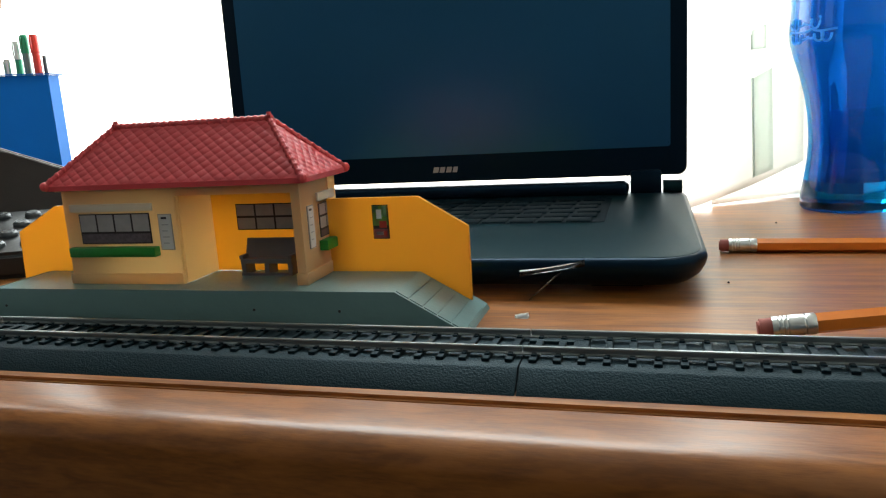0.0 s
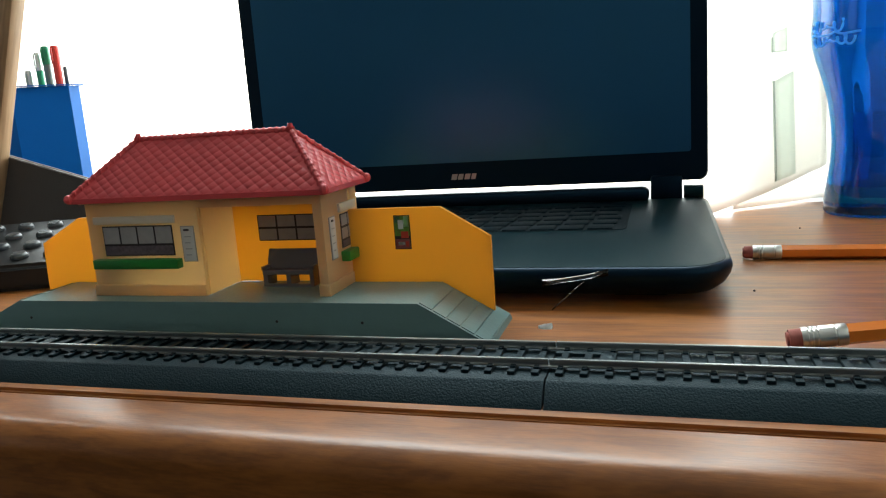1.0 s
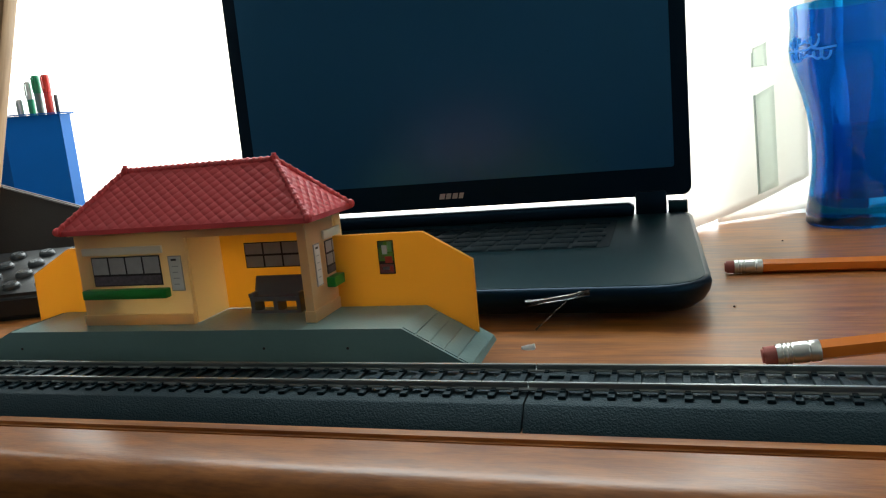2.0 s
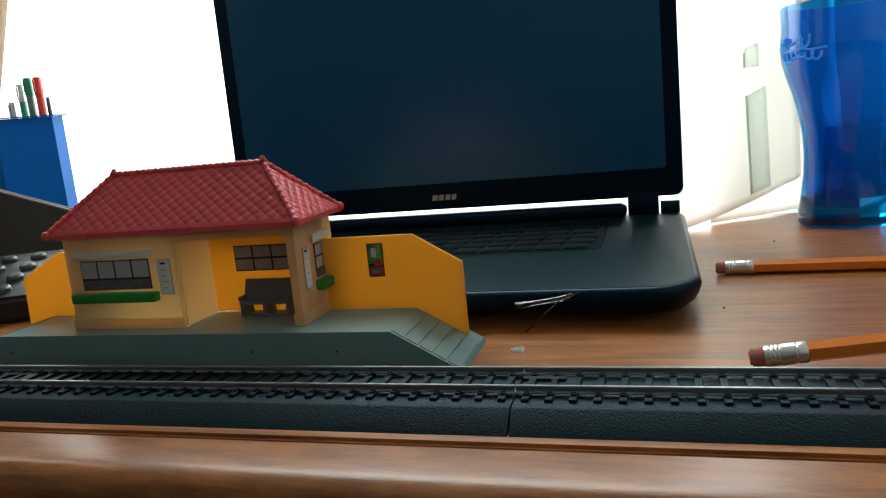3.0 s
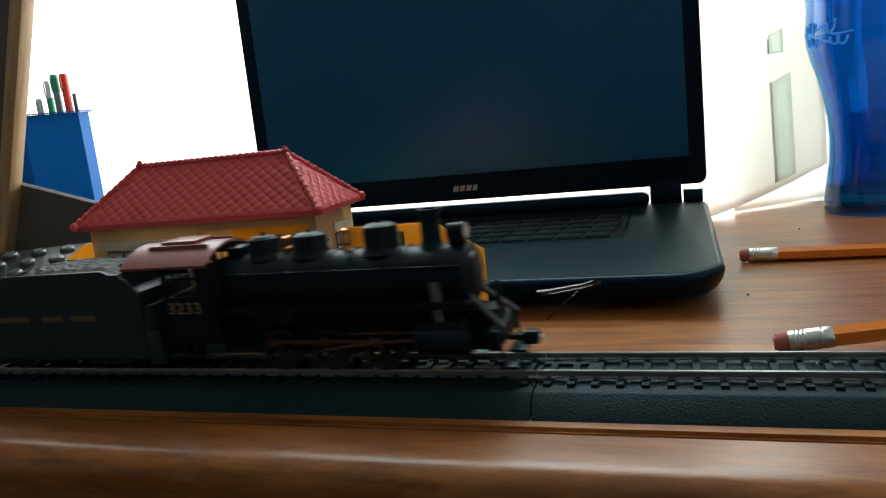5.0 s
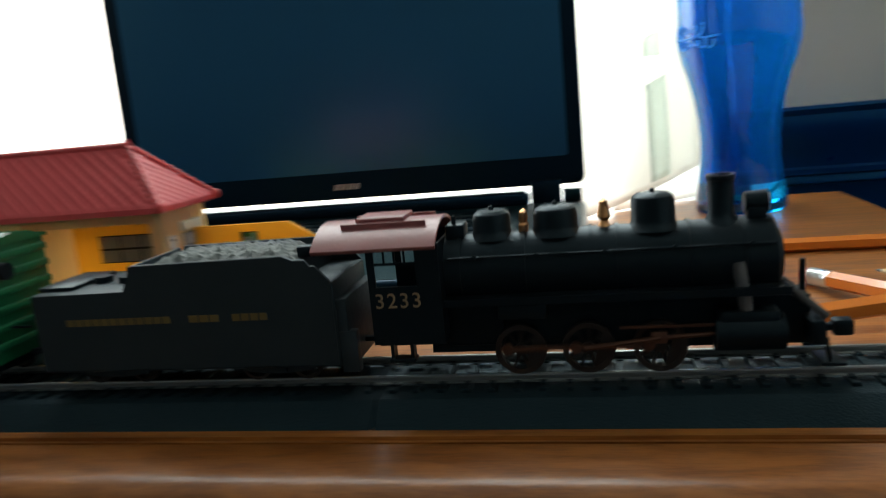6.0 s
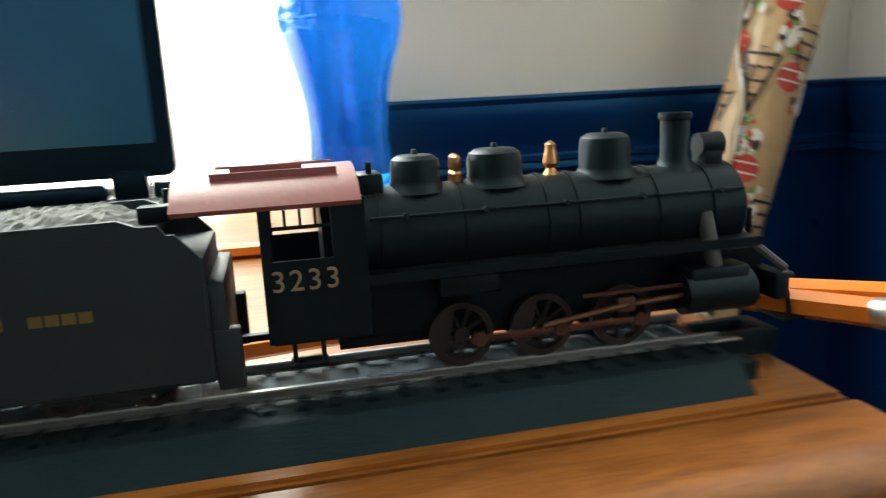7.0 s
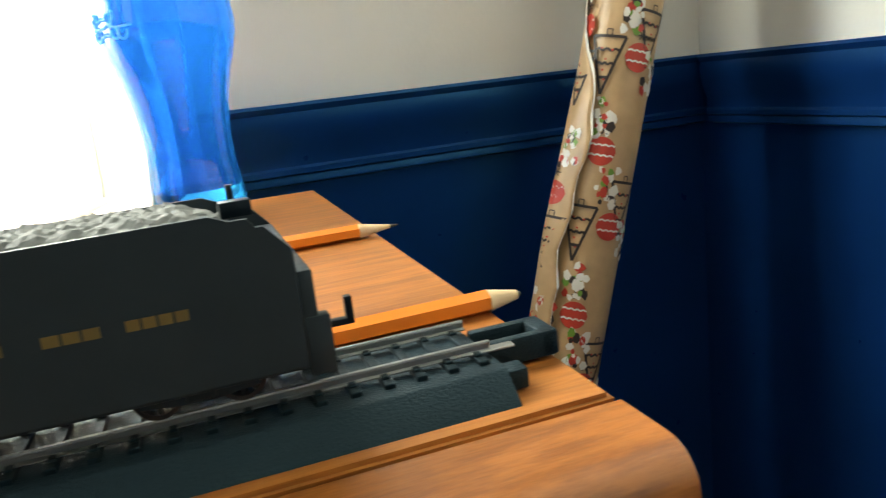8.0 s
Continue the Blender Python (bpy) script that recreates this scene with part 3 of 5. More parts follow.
def tile_mesh(w, h):
    b = B()
    pts = [(0, -h / 2), (w / 2, 0), (0, h / 2), (-w / 2, 0)]
    lo_ = [b.verts.new((x, y, 0.00005)) for x, y in pts]
    top = [b.verts.new((x * 0.66, y * 0.66 - h * 0.03, 0.00045 if y <= 0 else 0.00024)) for x, y in pts]
    b.faces.new(top)
    for i in range(4):
        b.faces.new([lo_[i], lo_[(i + 1) % 4], top[(i + 1) % 4], top[i]])
    me = mesh_of("roof_tile", b, M_RED, smooth=False)
    for p in me.polygons:
        p.use_smooth = True
    return me


def tile_slope(a, b_, ta, tb_, nrow, tw):
    """Diamond tiles over the slope with eave a-b and top ta-tb."""
    ex = (b_ - a).normalized()
    up = ((ta + tb_) / 2 - (a + b_) / 2)
    up = (up - ex * up.dot(ex))
    H_ = up.length
    up.normalize()
    nz = ex.cross(up)
    h = 2 * H_ / (nrow + 0.5)
    me = tile_mesh(tw, h)
    base = Matrix((ex, up, nz)).transposed().to_4x4()
    wl_ = (b_ - a).length
    t0, t1 = (ta - a).dot(ex), (tb_ - a).dot(ex)
    for r in range(nrow):
        v = (r + 0.75) * h / 2
        f = v / H_
        lft, rgt = t0 * f + tw * 0.42, wl_ + (t1 - wl_) * f - tw * 0.42
        u = math.ceil((lft - (r % 2) * tw / 2) / tw) * tw + (r % 2) * tw / 2
        while u <= rgt:
            share("roof_tile", me, roof, Matrix.Translation(a + ex * u + up * v) @ base)
            u += tw


tile_slope(cF, cR, RL, RR, 13, 0.0058)
tile_slope(cR, cB, RR, RR, 13, 0.0058)
tile_slope(cL, cF, RL, RL, 11, 0.0064)


def caps(a, b_, n_, r):
    b = B()
    for i in range(n_ + 1):
        p = a.lerp(b_, i / n_)
        bmesh.ops.create_uvsphere(b, u_segments=8, v_segments=6, radius=r * (1.0 if 0 < i < n_ else 1.25), matrix=Matrix.Translation(p))
    rod(b, a, b_, r * 0.8, seg=8)
    return b


for a, b_, n_ in ((RL, RR, 24), (cF, RL, 11), (cR, RR, 11), (cB, RR, 11), (cL, RL, 11)):
    part("ridge_cap", caps(a, b_, n_, 0.0017), M_RED, roof)
for v in (RR, RL):
    b = B()
    rod(b, v, v + Vector((0, 0, 0.0028)), 0.0014, 0.0010, 10)
    part("finial", b, M_RED, roof)

# ---- laptop ----
lap = thing("laptop", Matrix(), "open black laptop with a dark grey keyboard deck, screen off", "laptop")
LX0, LX1, LY0, LY1 = -0.2880, 0.0648, 0.1135, 0.348


def plate(bm, x0, x1, y0, y1, z0, z1, rad, bev, seg=6):
    poly = []
    for cx, cy, a0 in ((x1 - rad, y1 - rad, 0), (x0 + rad, y1 - rad, 90), (x0 + rad, y0 + rad, 180), (x1 - rad, y0 + rad, 270)):
        for k in range(seg + 1):
            a = radians(a0 + 90 * k / seg)
            poly.append((cx + rad * math.cos(a), cy + rad * math.sin(a)))
    prism(bm, poly, z0, z1, "z")
    if bev:
        bmesh.ops.bevel(bm, geom=[e for e in bm.edges if abs(e.verts[0].co.z - e.verts[1].co.z) < 1e-6], offset=bev, segments=3, affect="EDGES")
    return bm


def layers(bm, x0, x1, y0, y1, rad, steps, seg=8):
    """A rounded plate stacked from outlines: steps of (inset, height)."""
    rings_ = []
    for d, h in steps:
        r, ring = max(0.002, rad - d), []
        for cx, cy, a0 in ((x1 - d - r, y1 - d - r, 0), (x0 + d + r, y1 - d - r, 90), (x0 + d + r, y0 + d + r, 180), (x1 - d - r, y0 + d + r, 270)):
            for k in range(seg + 1):
                a = radians(a0 + 90 * k / seg)
                ring.append(bm.verts.new((cx + r * math.cos(a), cy + r * math.sin(a), h)))
        rings_.append(ring)
    for p, q in zip(rings_, rings_[1:]):
        for i in range(len(p)):
            bm.faces.new([p[i], p[(i + 1) % len(p)], q[(i + 1) % len(p)], q[i]])
    bm.faces.new(rings_[0][::-1])
    bm.faces.new(rings_[-1])
    return bm


b = layers(B(), LX0, LX1, LY0, LY1, 0.024, ((0.013, 0.0028), (0.007, 0.0045), (0.003, 0.0075), (0.0008, 0.0112), (0.0, 0.0142), (0.0005, 0.0160), (0.0018, 0.0172), (0.0034, 0.0176)))
base = part("base", b, M_LID, lap, "black rounded laptop base")
b = layers(B(), LX0 + 0.0030, LX1 - 0.0030, LY0 + 0.0030, LY1 - 0.0150, 0.021, ((0.0, 0.0172), (0.0, 0.0177), (0.0012, 0.0180)))
part("palmrest", b, M_BASE, base, "dark teal-grey keyboard deck")
b = B()
box(b, LX0 + 0.038, LX1 - 0.0392, LY1 - 0.0250, LY1 - 0.0060, 0.0165, 0.0272, 0.0045, 4)
part("rear_ledge", b, M_LID, base)
for x in (LX0 + 0.04, LX1 - 0.04):
    for y in (LY0 + 0.025, LY1 - 0.025):
        b = B()
        box(b, x - 0.012, x + 0.012, y - 0.004, y + 0.004, 0.0, 0.0034, 0.0008)
        part("rubber_foot", b, M_BLACK, base)
b = plate(B(), -0.238, 0.0150, 0.208, 0.3085, 0.0178, 0.0182, 0.004, 0)
part("keyboard_well", b, M_KEY, base)
b = B()
box(b, -0.0071, 0.0071, -0.0069, 0.0069, 0, 0.0014, 0.0005, 2)
keymesh = mesh_of("key", b, M_KEY)
for r in range(6):
    for i in range(15):
        share("key", keymesh, base, Matrix.Translation((-0.229 + i * 0.0164 + (r % 3) * 0.0015, 0.2165 + r * 0.0165, 0.0175)))
b = plate(B(), -0.163, -0.060, 0.130, 0.192, 0.0178, 0.0182, 0.003, 0)
part("touchpad", b, M_LID, base)
LT = Matrix.Translation((0, 0.3375, 0.0300)) @ Matrix.Rotation(radians(-0.8), 4, "X")
lid = part("lid", plate(B(), LX0, LX1, 0, 0.232, -0.0035, 0.0035, 0.006, 0.0012), M_LID, lap, "black screen lid")
lid.matrix_basis = LT @ FACE
b = plate(B(), LX0 + 0.011, LX1 - 0.011, 0.0200, 0.220, 0.0034, 0.0037, 0.002, 0)
part("screen", b, M_SCREEN, lid, "switched-off glossy screen")
# maker's mark: slanting silver strokes
for k, w_ in enumerate((0.0042, 0.0038, 0.0040, 0.0034)):
    a = -0.1205 + k * 0.0052
    b = B()
    prism(b, [(a, 0.0070), (a + w_, 0.0070), (a + w_ + 0.0012, 0.0112), (a + 0.0012, 0.0112)], 0.0034, 0.0038, "z")
    prism(b, [(a + 0.0014, 0.0082), (a + w_ - 0.0008, 0.0082), (a + w_ - 0.0002, 0.0100), (a + 0.0020, 0.0100)], 0.0038, 0.0039, "z")
    part("logo_mark", b, M_LOGO, lid)
for x in (LX0 + 0.0170, LX1 - 0.0385):
    b = B()
    box(b, x, x + 0.0215, 0.3300, 0.3410, 0.0150, 0.0340, 0.002)
    part("hinge", b, M_LID, lap)
b = B()
rod(b, (LX1 - 0.0160, 0.338, 0.0212), (LX1 - 0.0030, 0.338, 0.0212), 0.0052, 0.0046, seg=20)
part("hinge_cap", b, M_BASE, lap)

# crumpled clear tape and a fleck on the desk
tape = thing("tape_scrap", Matrix(), "scrap of clear sticky tape stuck to the laptop's front edge", "tape")
for nm, pts, wd in (("strip", ((-0.0166, 0.1105, 0.0118), (-0.0070, 0.1095, 0.0134), (0.0040, 0.1097, 0.0150), (0.0122, 0.1115, 0.0164)), 0.0024),
                    ("thread", ((-0.0120, 0.1065, 0.0008), (-0.0050, 0.1080, 0.0070), (0.0020, 0.1093, 0.0128)), 0.0005)):
    b = B()
    vs = []
    for i, p in enumerate(pts):
        w_ = wd * (1.25 if i in (0, len(pts) - 1) else 0.85) / 2
        vs.append([b.verts.new(Vector(p) + Vector((0, q * 0.25, q))) for q in (-w_, 0.0, w_)])
        vs[-1][1].co.y -= wd * 0.18
    for p, q in zip(vs, vs[1:]):
        for j in (0, 1):
            b.faces.new([p[j], p[j + 1], q[j + 1], q[j]])
    tp = part(nm, b, M_CLEAR, tape)
    md = tp.modifiers.new("thick", "SOLIDIFY")
    md.thickness = 0.00012
b = B()
g = bmesh.ops.create_icosphere(b, subdivisions=2, radius=1)
for v in g["verts"]:
    n_ = noise.noise(v.co * 1.7)
    v.co = Vector((v.co.x * 0.0034 * (1 + n_ * 0.5), v.co.y * 0.0026, max(0, v.co.z * 0.0016 * (1 + n_))))
solid("paper_fleck", b, M_PAPER, "small white fleck lying on the desk", "crumb", m=pose(-0.011, 0.0828, 0))
for x, y in ((0.0742, 0.1422), (0.118, 0.30)):
    b = B()
    bmesh.ops.create_icosphere(b, subdivisions=1, radius=0.0006)
    solid("crumb", b, M_DARKPRINT, "tiny dark crumb on the desk", "crumb", m=pose(x, y, 0.0004), group="desk crumbs")

# ---- blue tumbler ----
gl = B()
prof = [(0.0290, 0.0), (0.0306, 0.002), (0.0304, 0.010), (0.0288, 0.020), (0.0268, 0.036), (0.0264, 0.050), (0.0274, 0.064), (0.0296, 0.078), (0.0332, 0.092), (0.0374, 0.104), (0.0400, 0.114), (0.0409, 0.123), (0.0402, 0.131), (0.0398, 0.138), (0.0406, 0.149), (0.0400, 0.1505)]
inner = [(r - 0.0028, max(h, 0.012)) for r, h in prof[::-1] if h > 0.011]
NS = 48


def fluted(prof_, amp):
    rings = []
    for r, h in prof_:
        k = amp if 0.015 < h < 0.095 else 0.0
        rings.append([gl.verts.new(((r * (1 + k * math.cos(12 * 2 * math.pi * i / NS))) * math.cos(2 * math.pi * i / NS), (r * (1 + k * math.cos(12 * 2 * math.pi * i / NS))) * math.sin(2 * math.pi * i / NS), h)) for i in range(NS)])
    return rings


rings = fluted(prof, 0.014) + fluted(inner, 0.0)
for p, q in zip(rings, rings[1:]):
    for i in range(NS):
        gl.faces.new([p[i], p[(i + 1) % NS], q[(i + 1) % NS], q[i]])
gl.faces.new(rings[0][::-1])
gl.faces.new(rings[-1])
TUMB = pose(0.1735, 0.362, 0)
glass = thing("drinking_glass", TUMB, "tall translucent blue fluted drinking glass", "glass")
gp = part("glass_body", gl, M_GLASS, glass)
gp.visible_shadow = False
# embossed script band, as plain raised strokes
def tube(bm, pts, r, seg=6):
    """One round bead along a run of points."""
    last = None
    for i, p in enumerate(pts):
        d = (Vector(pts[min(i + 1, len(pts) - 1)]) - Vector(pts[max(i - 1, 0)])).normalized()
        q = d.to_track_quat("Z", "Y").to_matrix()
        ring = [bm.verts.new(Vector(p) + q @ Vector((r * math.cos(6.2832 * k / seg), r * math.sin(6.2832 * k / seg), 0))) for k in range(seg)]
        if last:
            for k in range(seg):
                bm.faces.new([last[k], last[(k + 1) % seg], ring[(k + 1) % seg], ring[k]])
        else:
            bm.faces.new(ring[::-1])
        last = ring
    bm.faces.new(last)
    return bm


for z0, h, w, a0, a1 in ((0.1255, 0.0042, 5.2, 186, 226), (0.1165, 0.0036, 6.1, 190, 236), (0.1205, 0.0012, 2.0, 184, 240)):
    pts = []
    for k in range(61):
        f = k / 60
        a = radians(a0 + (a1 - a0) * f) + 0.045 * math.cos(w * 6.2832 * f)
        z_ = z0 + h * math.sin(w * 6.2832 * f) * (0.55 + 0.45 * math.sin(9 * f + w))
        r = 0.0409 - 0.9 * max(0.0, 0.117 - z_) ** 1.35
        pts.append((r * math.cos(a), r * math.sin(a), z_))
    part("embossed_stroke", tube(B(), pts, 0.0008), M_EMBOSS, glass).visible_shadow = False

# ---- papers by the window ----
def sheet(name, x0, x1, z1, ybase, lean, curl, lift, label, strips=()):
    """A propped sheet that curls forward at its foot; strips: printed patches (u0, u1, s0, s1, slant, material) lying on it."""
    def at(u, s, off=0.0):
        low = max(0.0, 1 - s / 0.16)
        y = ybase + lean * s - curl * (1 - s) ** 1.3 * (1 - u)
        y += 0.0012 * math.sin(7 * u + 3 * s) - 0.006 * max(0, 0.10 - abs(u - 0.95)) * 10 * low + 0.0025 * math.sin(4.2 * s - 2.4 * u)
        return (x0 + (x1 - x0) * u, y - off, z1 * s + lift * (1 - s) ** 3 * u ** 1.3 + 0.001)

    def skin(nu, ns, u0, u1, s0, s1, slant, off):
        b = B()
        grid = [[b.verts.new(at(u0 + (u1 - u0) * i / nu, s0 + (s1 - s0) * j / ns + slant * i / nu * (j / ns), off)) for j in range(ns + 1)] for i in range(nu + 1)]
        for i in range(nu):
            for j in range(ns):
                b.faces.new([grid[i][j], grid[i + 1][j], grid[i + 1][j + 1], grid[i][j + 1]])
        return b
    p = solid(name, skin(14, 28, 0, 1, 0, 1, 0, 0), M_PAPER, label, "paper", group="loose papers")
    p.modifiers.new("thick", "SOLIDIFY").thickness = 0.0004
    for u0, u1, s0, s1, slant, mt in strips:
        q = part("printed_strip", skin(3, 12, u0, u1, s0, s1, slant, 0.0007), mt, p)
        q.modifiers.new("thick", "SOLIDIFY").thickness = 0.0002
    return p


sheet("paper_sheet", 0.060, 0.154, 0.212, 0.418, 0.010, 0.066, 0.028, "large white paper sheet curling at the foot, propped against the window",
      ((0.600, 0.745, 0.03, 0.425, 0.03, M_STRIP), (0.580, 0.598, 0.03, 0.425, 0.0, M_STRIPEDGE), (0.590, 0.70, 0.53, 0.60, 0.02, M_STRIP), (0.578, 0.592, 0.53, 0.585, 0.0, M_STRIPEDGE)))
sheet("paper_sheet", 0.085, 0.160, 0.155, 0.430, 0.006, 0.050, 0.002, "white paper sheet standing behind another against the window")

# ---- left end of the desk: cup with pens, charcoal tray, keypad, plank ----
cup = thing("pen_cup", pose(-0.5110, 0.345, 0, 0, 0, 50), "blue plastic pen cup holding markers", "pen cup")
b = B()
outer = []
for h, s in ((0.0, 0.0325), (0.135, 0.0325)):
    outer.append([b.verts.new((x * s, y * s, h)) for x, y in ((-1, -0.7), (-0.7, -1), (0.7, -1), (1, -0.7), (1, 0.7), (0.7, 1), (-0.7, 1), (-1, 0.7))])
inn = []
for h, s in ((0.135, 0.0308), (0.003, 0.0306)):
    inn.append([b.verts.new((x * s, y * s, h)) for x, y in ((-1, -0.7), (-0.7, -1), (0.7, -1), (1, -0.7), (1, 0.7), (0.7, 1), (-0.7, 1), (-1, 0.7))])
rr = outer + inn
for p, q in zip(rr, rr[1:]):
    for i in range(8):
        b.faces.new([p[i], p[(i + 1) % 8], q[(i + 1) % 8], q[i]])
b.faces.new(rr[0][::-1])
b.faces.new(rr[-1])
part("cup_body", b, M_CUP, cup, smooth=False)
b = B()
rim = []
for s, h in ((0.0324, 0.1352), (0.0360, 0.1352), (0.0360, 0.1362), (0.0324, 0.1362)):
    rim.append([b.verts.new((x * s, y * s, h)) for x, y in ((-1, -0.7), (-0.7, -1), (0.7, -1), (1, -0.7), (1, 0.7), (0.7, 1), (-0.7, 1), (-1, 0.7))])
for p, q in zip(rim, rim[1:] + rim[:1]):
    for i in range(8):
        b.faces.new([p[i], p[(i + 1) % 8], q[(i + 1) % 8], q[i]])
part("rim", b, M_CUP, cup, smooth=False)


def marker(dx, dy, r, top, lean, body, cap, label):
    mk = thing("marker_pen", pose(-0.505 + dx, 0.345 + dy, 0.0045, lean, lean * 0.7, 0), label, "pen", "pens in the cup")
    b = B()
    lathe(b, [(0.0, 0.0), (r * 0.8, 0.0), (r, 0.002), (r, top - 0.016)], 16)
    part("barrel", b, body, mk)
    b = B()
    lathe(b, [(r * 1.02, top - 0.016), (r * 1.14, top - 0.0155), (r * 1.10, top - 0.004), (r * 1.12, top - 0.0036), (r * 1.06, top - 0.001), (r * 0.9, top), (0.0, top)], 16)
    cp = part("cap", b, cap, mk)
    if r > 0.002:
        b = B()
        box(b, -r * 0.25, r * 0.25, -r * 1.55, -r * 1.0, top - 0.013, top - 0.002, 0.0003)
        part("clip", b, cap, cp)


marker(0.0105, 0.000, 0.0032, 0.1665, 0, M_MGLASS, M_MGREEN, "grey-green marker pen with a green cap in the cup")
marker(0.0213, 0.000, 0.0033, 0.1660, 0, M_MRED, M_MRED, "red marker pen standing in the cup")
marker(0.0005, 0.000, 0.0031, 0.1620, -1, M_MGREEN, M_MSIL, "silver pen with a green barrel in the cup")
marker(-0.0117, 0.000, 0.0028, 0.1470, 0, M_MSIL, M_MSIL, "short grey pen standing in the cup")
marker(0.0258, 0.004, 0.0016, 0.1480, 0, M_BTN, M_BTN, "thin dark grey pen standing in the cup")

b = B()
prism(b, [(-0.075, 0.0), (0.075, 0.0), (0.075, 0.052), (-0.075, 0.102)], -0.028, -0.022, "y")
box(b, -0.075, 0.075, -0.022, 0.028, 0.0, 0.012)
bmesh.ops.bevel(b, geom=b.edges[:], offset=0.0015, segments=2, affect="EDGES")
tray = thing("desk_tray", pose(-0.448, 0.268, 0, 0, 0, 8), "charcoal plastic file holder with a slanting top", "letter tray")
part("tray_body", b, M_CHAR, tray)
b = B()
prism(b, [(-0.0752, 0.1010), (-0.0752, 0.1028), (0.0752, 0.0528), (0.0752, 0.0510)], -0.0288, -0.0214, "y")
part("rim", b, M_CHAR, tray)

kp = thing("keypad_phone", pose(-0.395, 0.172, 0, 0, 0, 24), "black desk telephone with rows of grey round keys", "telephone")
b = B()
prism(b, [(-0.055, 0.0), (0.055, 0.0), (0.055, 0.024), (0.040, 0.032), (-0.055, 0.016)], -0.085, 0.070, "x")
bmesh.ops.bevel(b, geom=b.edges[:], offset=0.003, segments=3, affect="EDGES")
part("phone_body", b, M_BLACK, kp)
b = B()
lathe(b, [(0.0, 0.0030), (0.0040, 0.0030), (0.0052, 0.0018), (0.0055, 0.0)], 14)
btn = mesh_of("button", b, M_BTN)
for i in range(7):
    for j in range(4):
        y = -0.040 + j * 0.021
        share("button", btn, kp, Matrix.Translation((-0.066 + i * 0.0195, y, 0.0163 + (y + 0.055) * 0.168)) @ Matrix.Rotation(radians(9.5), 4, "X"))

board = thing("leaning_plank", pose(-0.4700, 0.235, 0.0045, 0, 20, 0), "pale wooden plank leaning sideways, its shaded side built as a dark slab", "framed board")
b = B()
box(b, -0.0115, 0.0, -0.006, 0.006, 0.0, 0.46, 0.0012)
part("plank_edge", b, M_PINE, board, "pale front edge of the wooden plank")
# plank's side face as a flat dark slab, its shade put into the colour
b = B()
box(b, -0.20, -0.0115, -0.004, 0.004, 0.055, 0.46)
part("shaded_side", b, M_CHAR, board)

# ---- pencils ----
PLEN = 0.186


def pencil(name_label, sharp=True, tip=0.020):
    """Along +x from the eraser at 0."""
    p = thing("pencil", Matrix(), name_label, "pencil", "pencils")
    b = B()
    rod(b, (0, 0, 0), (0.0058, 0, 0), 0.0033, 0.0034, 16)
    bmesh.ops.bevel(b, geom=[e for e in b.edges if all(v.co.x < 1e-5 for v in e.verts)], offset=0.0008, segments=2, affect="EDGES")
    part("eraser", b, M_ERASER, p, "worn pink eraser")
    b = B()
    X = Matrix.Rotation(radians(90), 4, "Y")
    prof_ = [(0.0, 0.0048), (0.0036, 0.0048), (0.0038, 0.0052)]
    for k in range(3):
        prof_ += [(0.0038, 0.0066 + k * 0.0014), (0.0035, 0.0070 + k * 0.0014), (0.0038, 0.0074 + k * 0.0014)]
    prof_ += [(0.0038, 0.0150), (0.0035, 0.0154), (0.0038, 0.0158), (0.0038, 0.0186), (0.0036, 0.0190), (0.0, 0.0190)]
    lathe(b, prof_, 20, X)
    part("ferrule", b, M_FERRULE, p, "crimped aluminium ferrule")
    b = B()
    end = PLEN - tip if sharp else PLEN
    rod(b, (0.0188, 0, 0), (end, 0, 0), 0.0037, seg=6)
    part("shaft", b, M_PENCIL, p, "orange lacquered hexagonal shaft")
    b = B()
    if sharp:
        rod(b, (end, 0, 0), (PLEN - 0.004, 0, 0), 0.0036, 0.0009 if tip > 0.015 else 0.0015, 14)
        part("bare_tip", b, M_WOODTIP, p, "bare sharpened wood")
        b = B()
        rod(b, (PLEN - 0.0042, 0, 0), (PLEN - (0 if tip > 0.015 else 0.0028), 0, 0), 0.0010, 0.0003 if tip > 0.015 else 0.0008, 10)
        part("lead", b, M_LEAD, p)
    else:
        rod(b, (end - 0.0005, 0, 0), (end + 0.0002, 0, 0), 0.0012, seg=10)
        part("lead", b, M_LEAD, p)
    return p


PA = (0.0758, 0.2110)
PB_ = (0.0760, 0.0628)
pen_a = pencil("orange pencil with eraser lying far back on the desk")
pen_a.matrix_basis = pose(PA[0], PA[1], 0.0037, 0, 0, -0.7)
pen_b = pencil("orange pencil with a blunt tip lying beside the track", tip=0.014)
pen_b.matrix_basis = pose(PB_[0], PB_[1], 0.0037, 0, -6.8, 0.8)
pen_c = pencil("orange unsharpened pencil lying across the track end", sharp=False)
pen_d = pencil("orange pencil lying across the track end and the desk edge")

# ---- gift wrap roll leaning in the corner ----
wrap_bot, wrap_top = Vector((0.275, 0.365, FLOOR_Z + 0.012)), Vector((0.545, 0.372, 0.235))
WR = 0.0275
ax = (wrap_top - wrap_bot)
WL = ax.length
wrap = thing("gift_wrap_roll", Matrix.Translation(wrap_bot) @ ax.to_track_quat("Z", "Y").to_matrix().to_4x4(), "leaning roll of kraft gift wrap with red baubles and trees", "gift wrap")
b = B()
prof_w = [(WR - 0.006, 0.0), (WR, 0.0), (WR, WL), (WR - 0.006, WL)]
lathe(b, prof_w, 40)
part("roll", b, M_KRAFT, wrap)
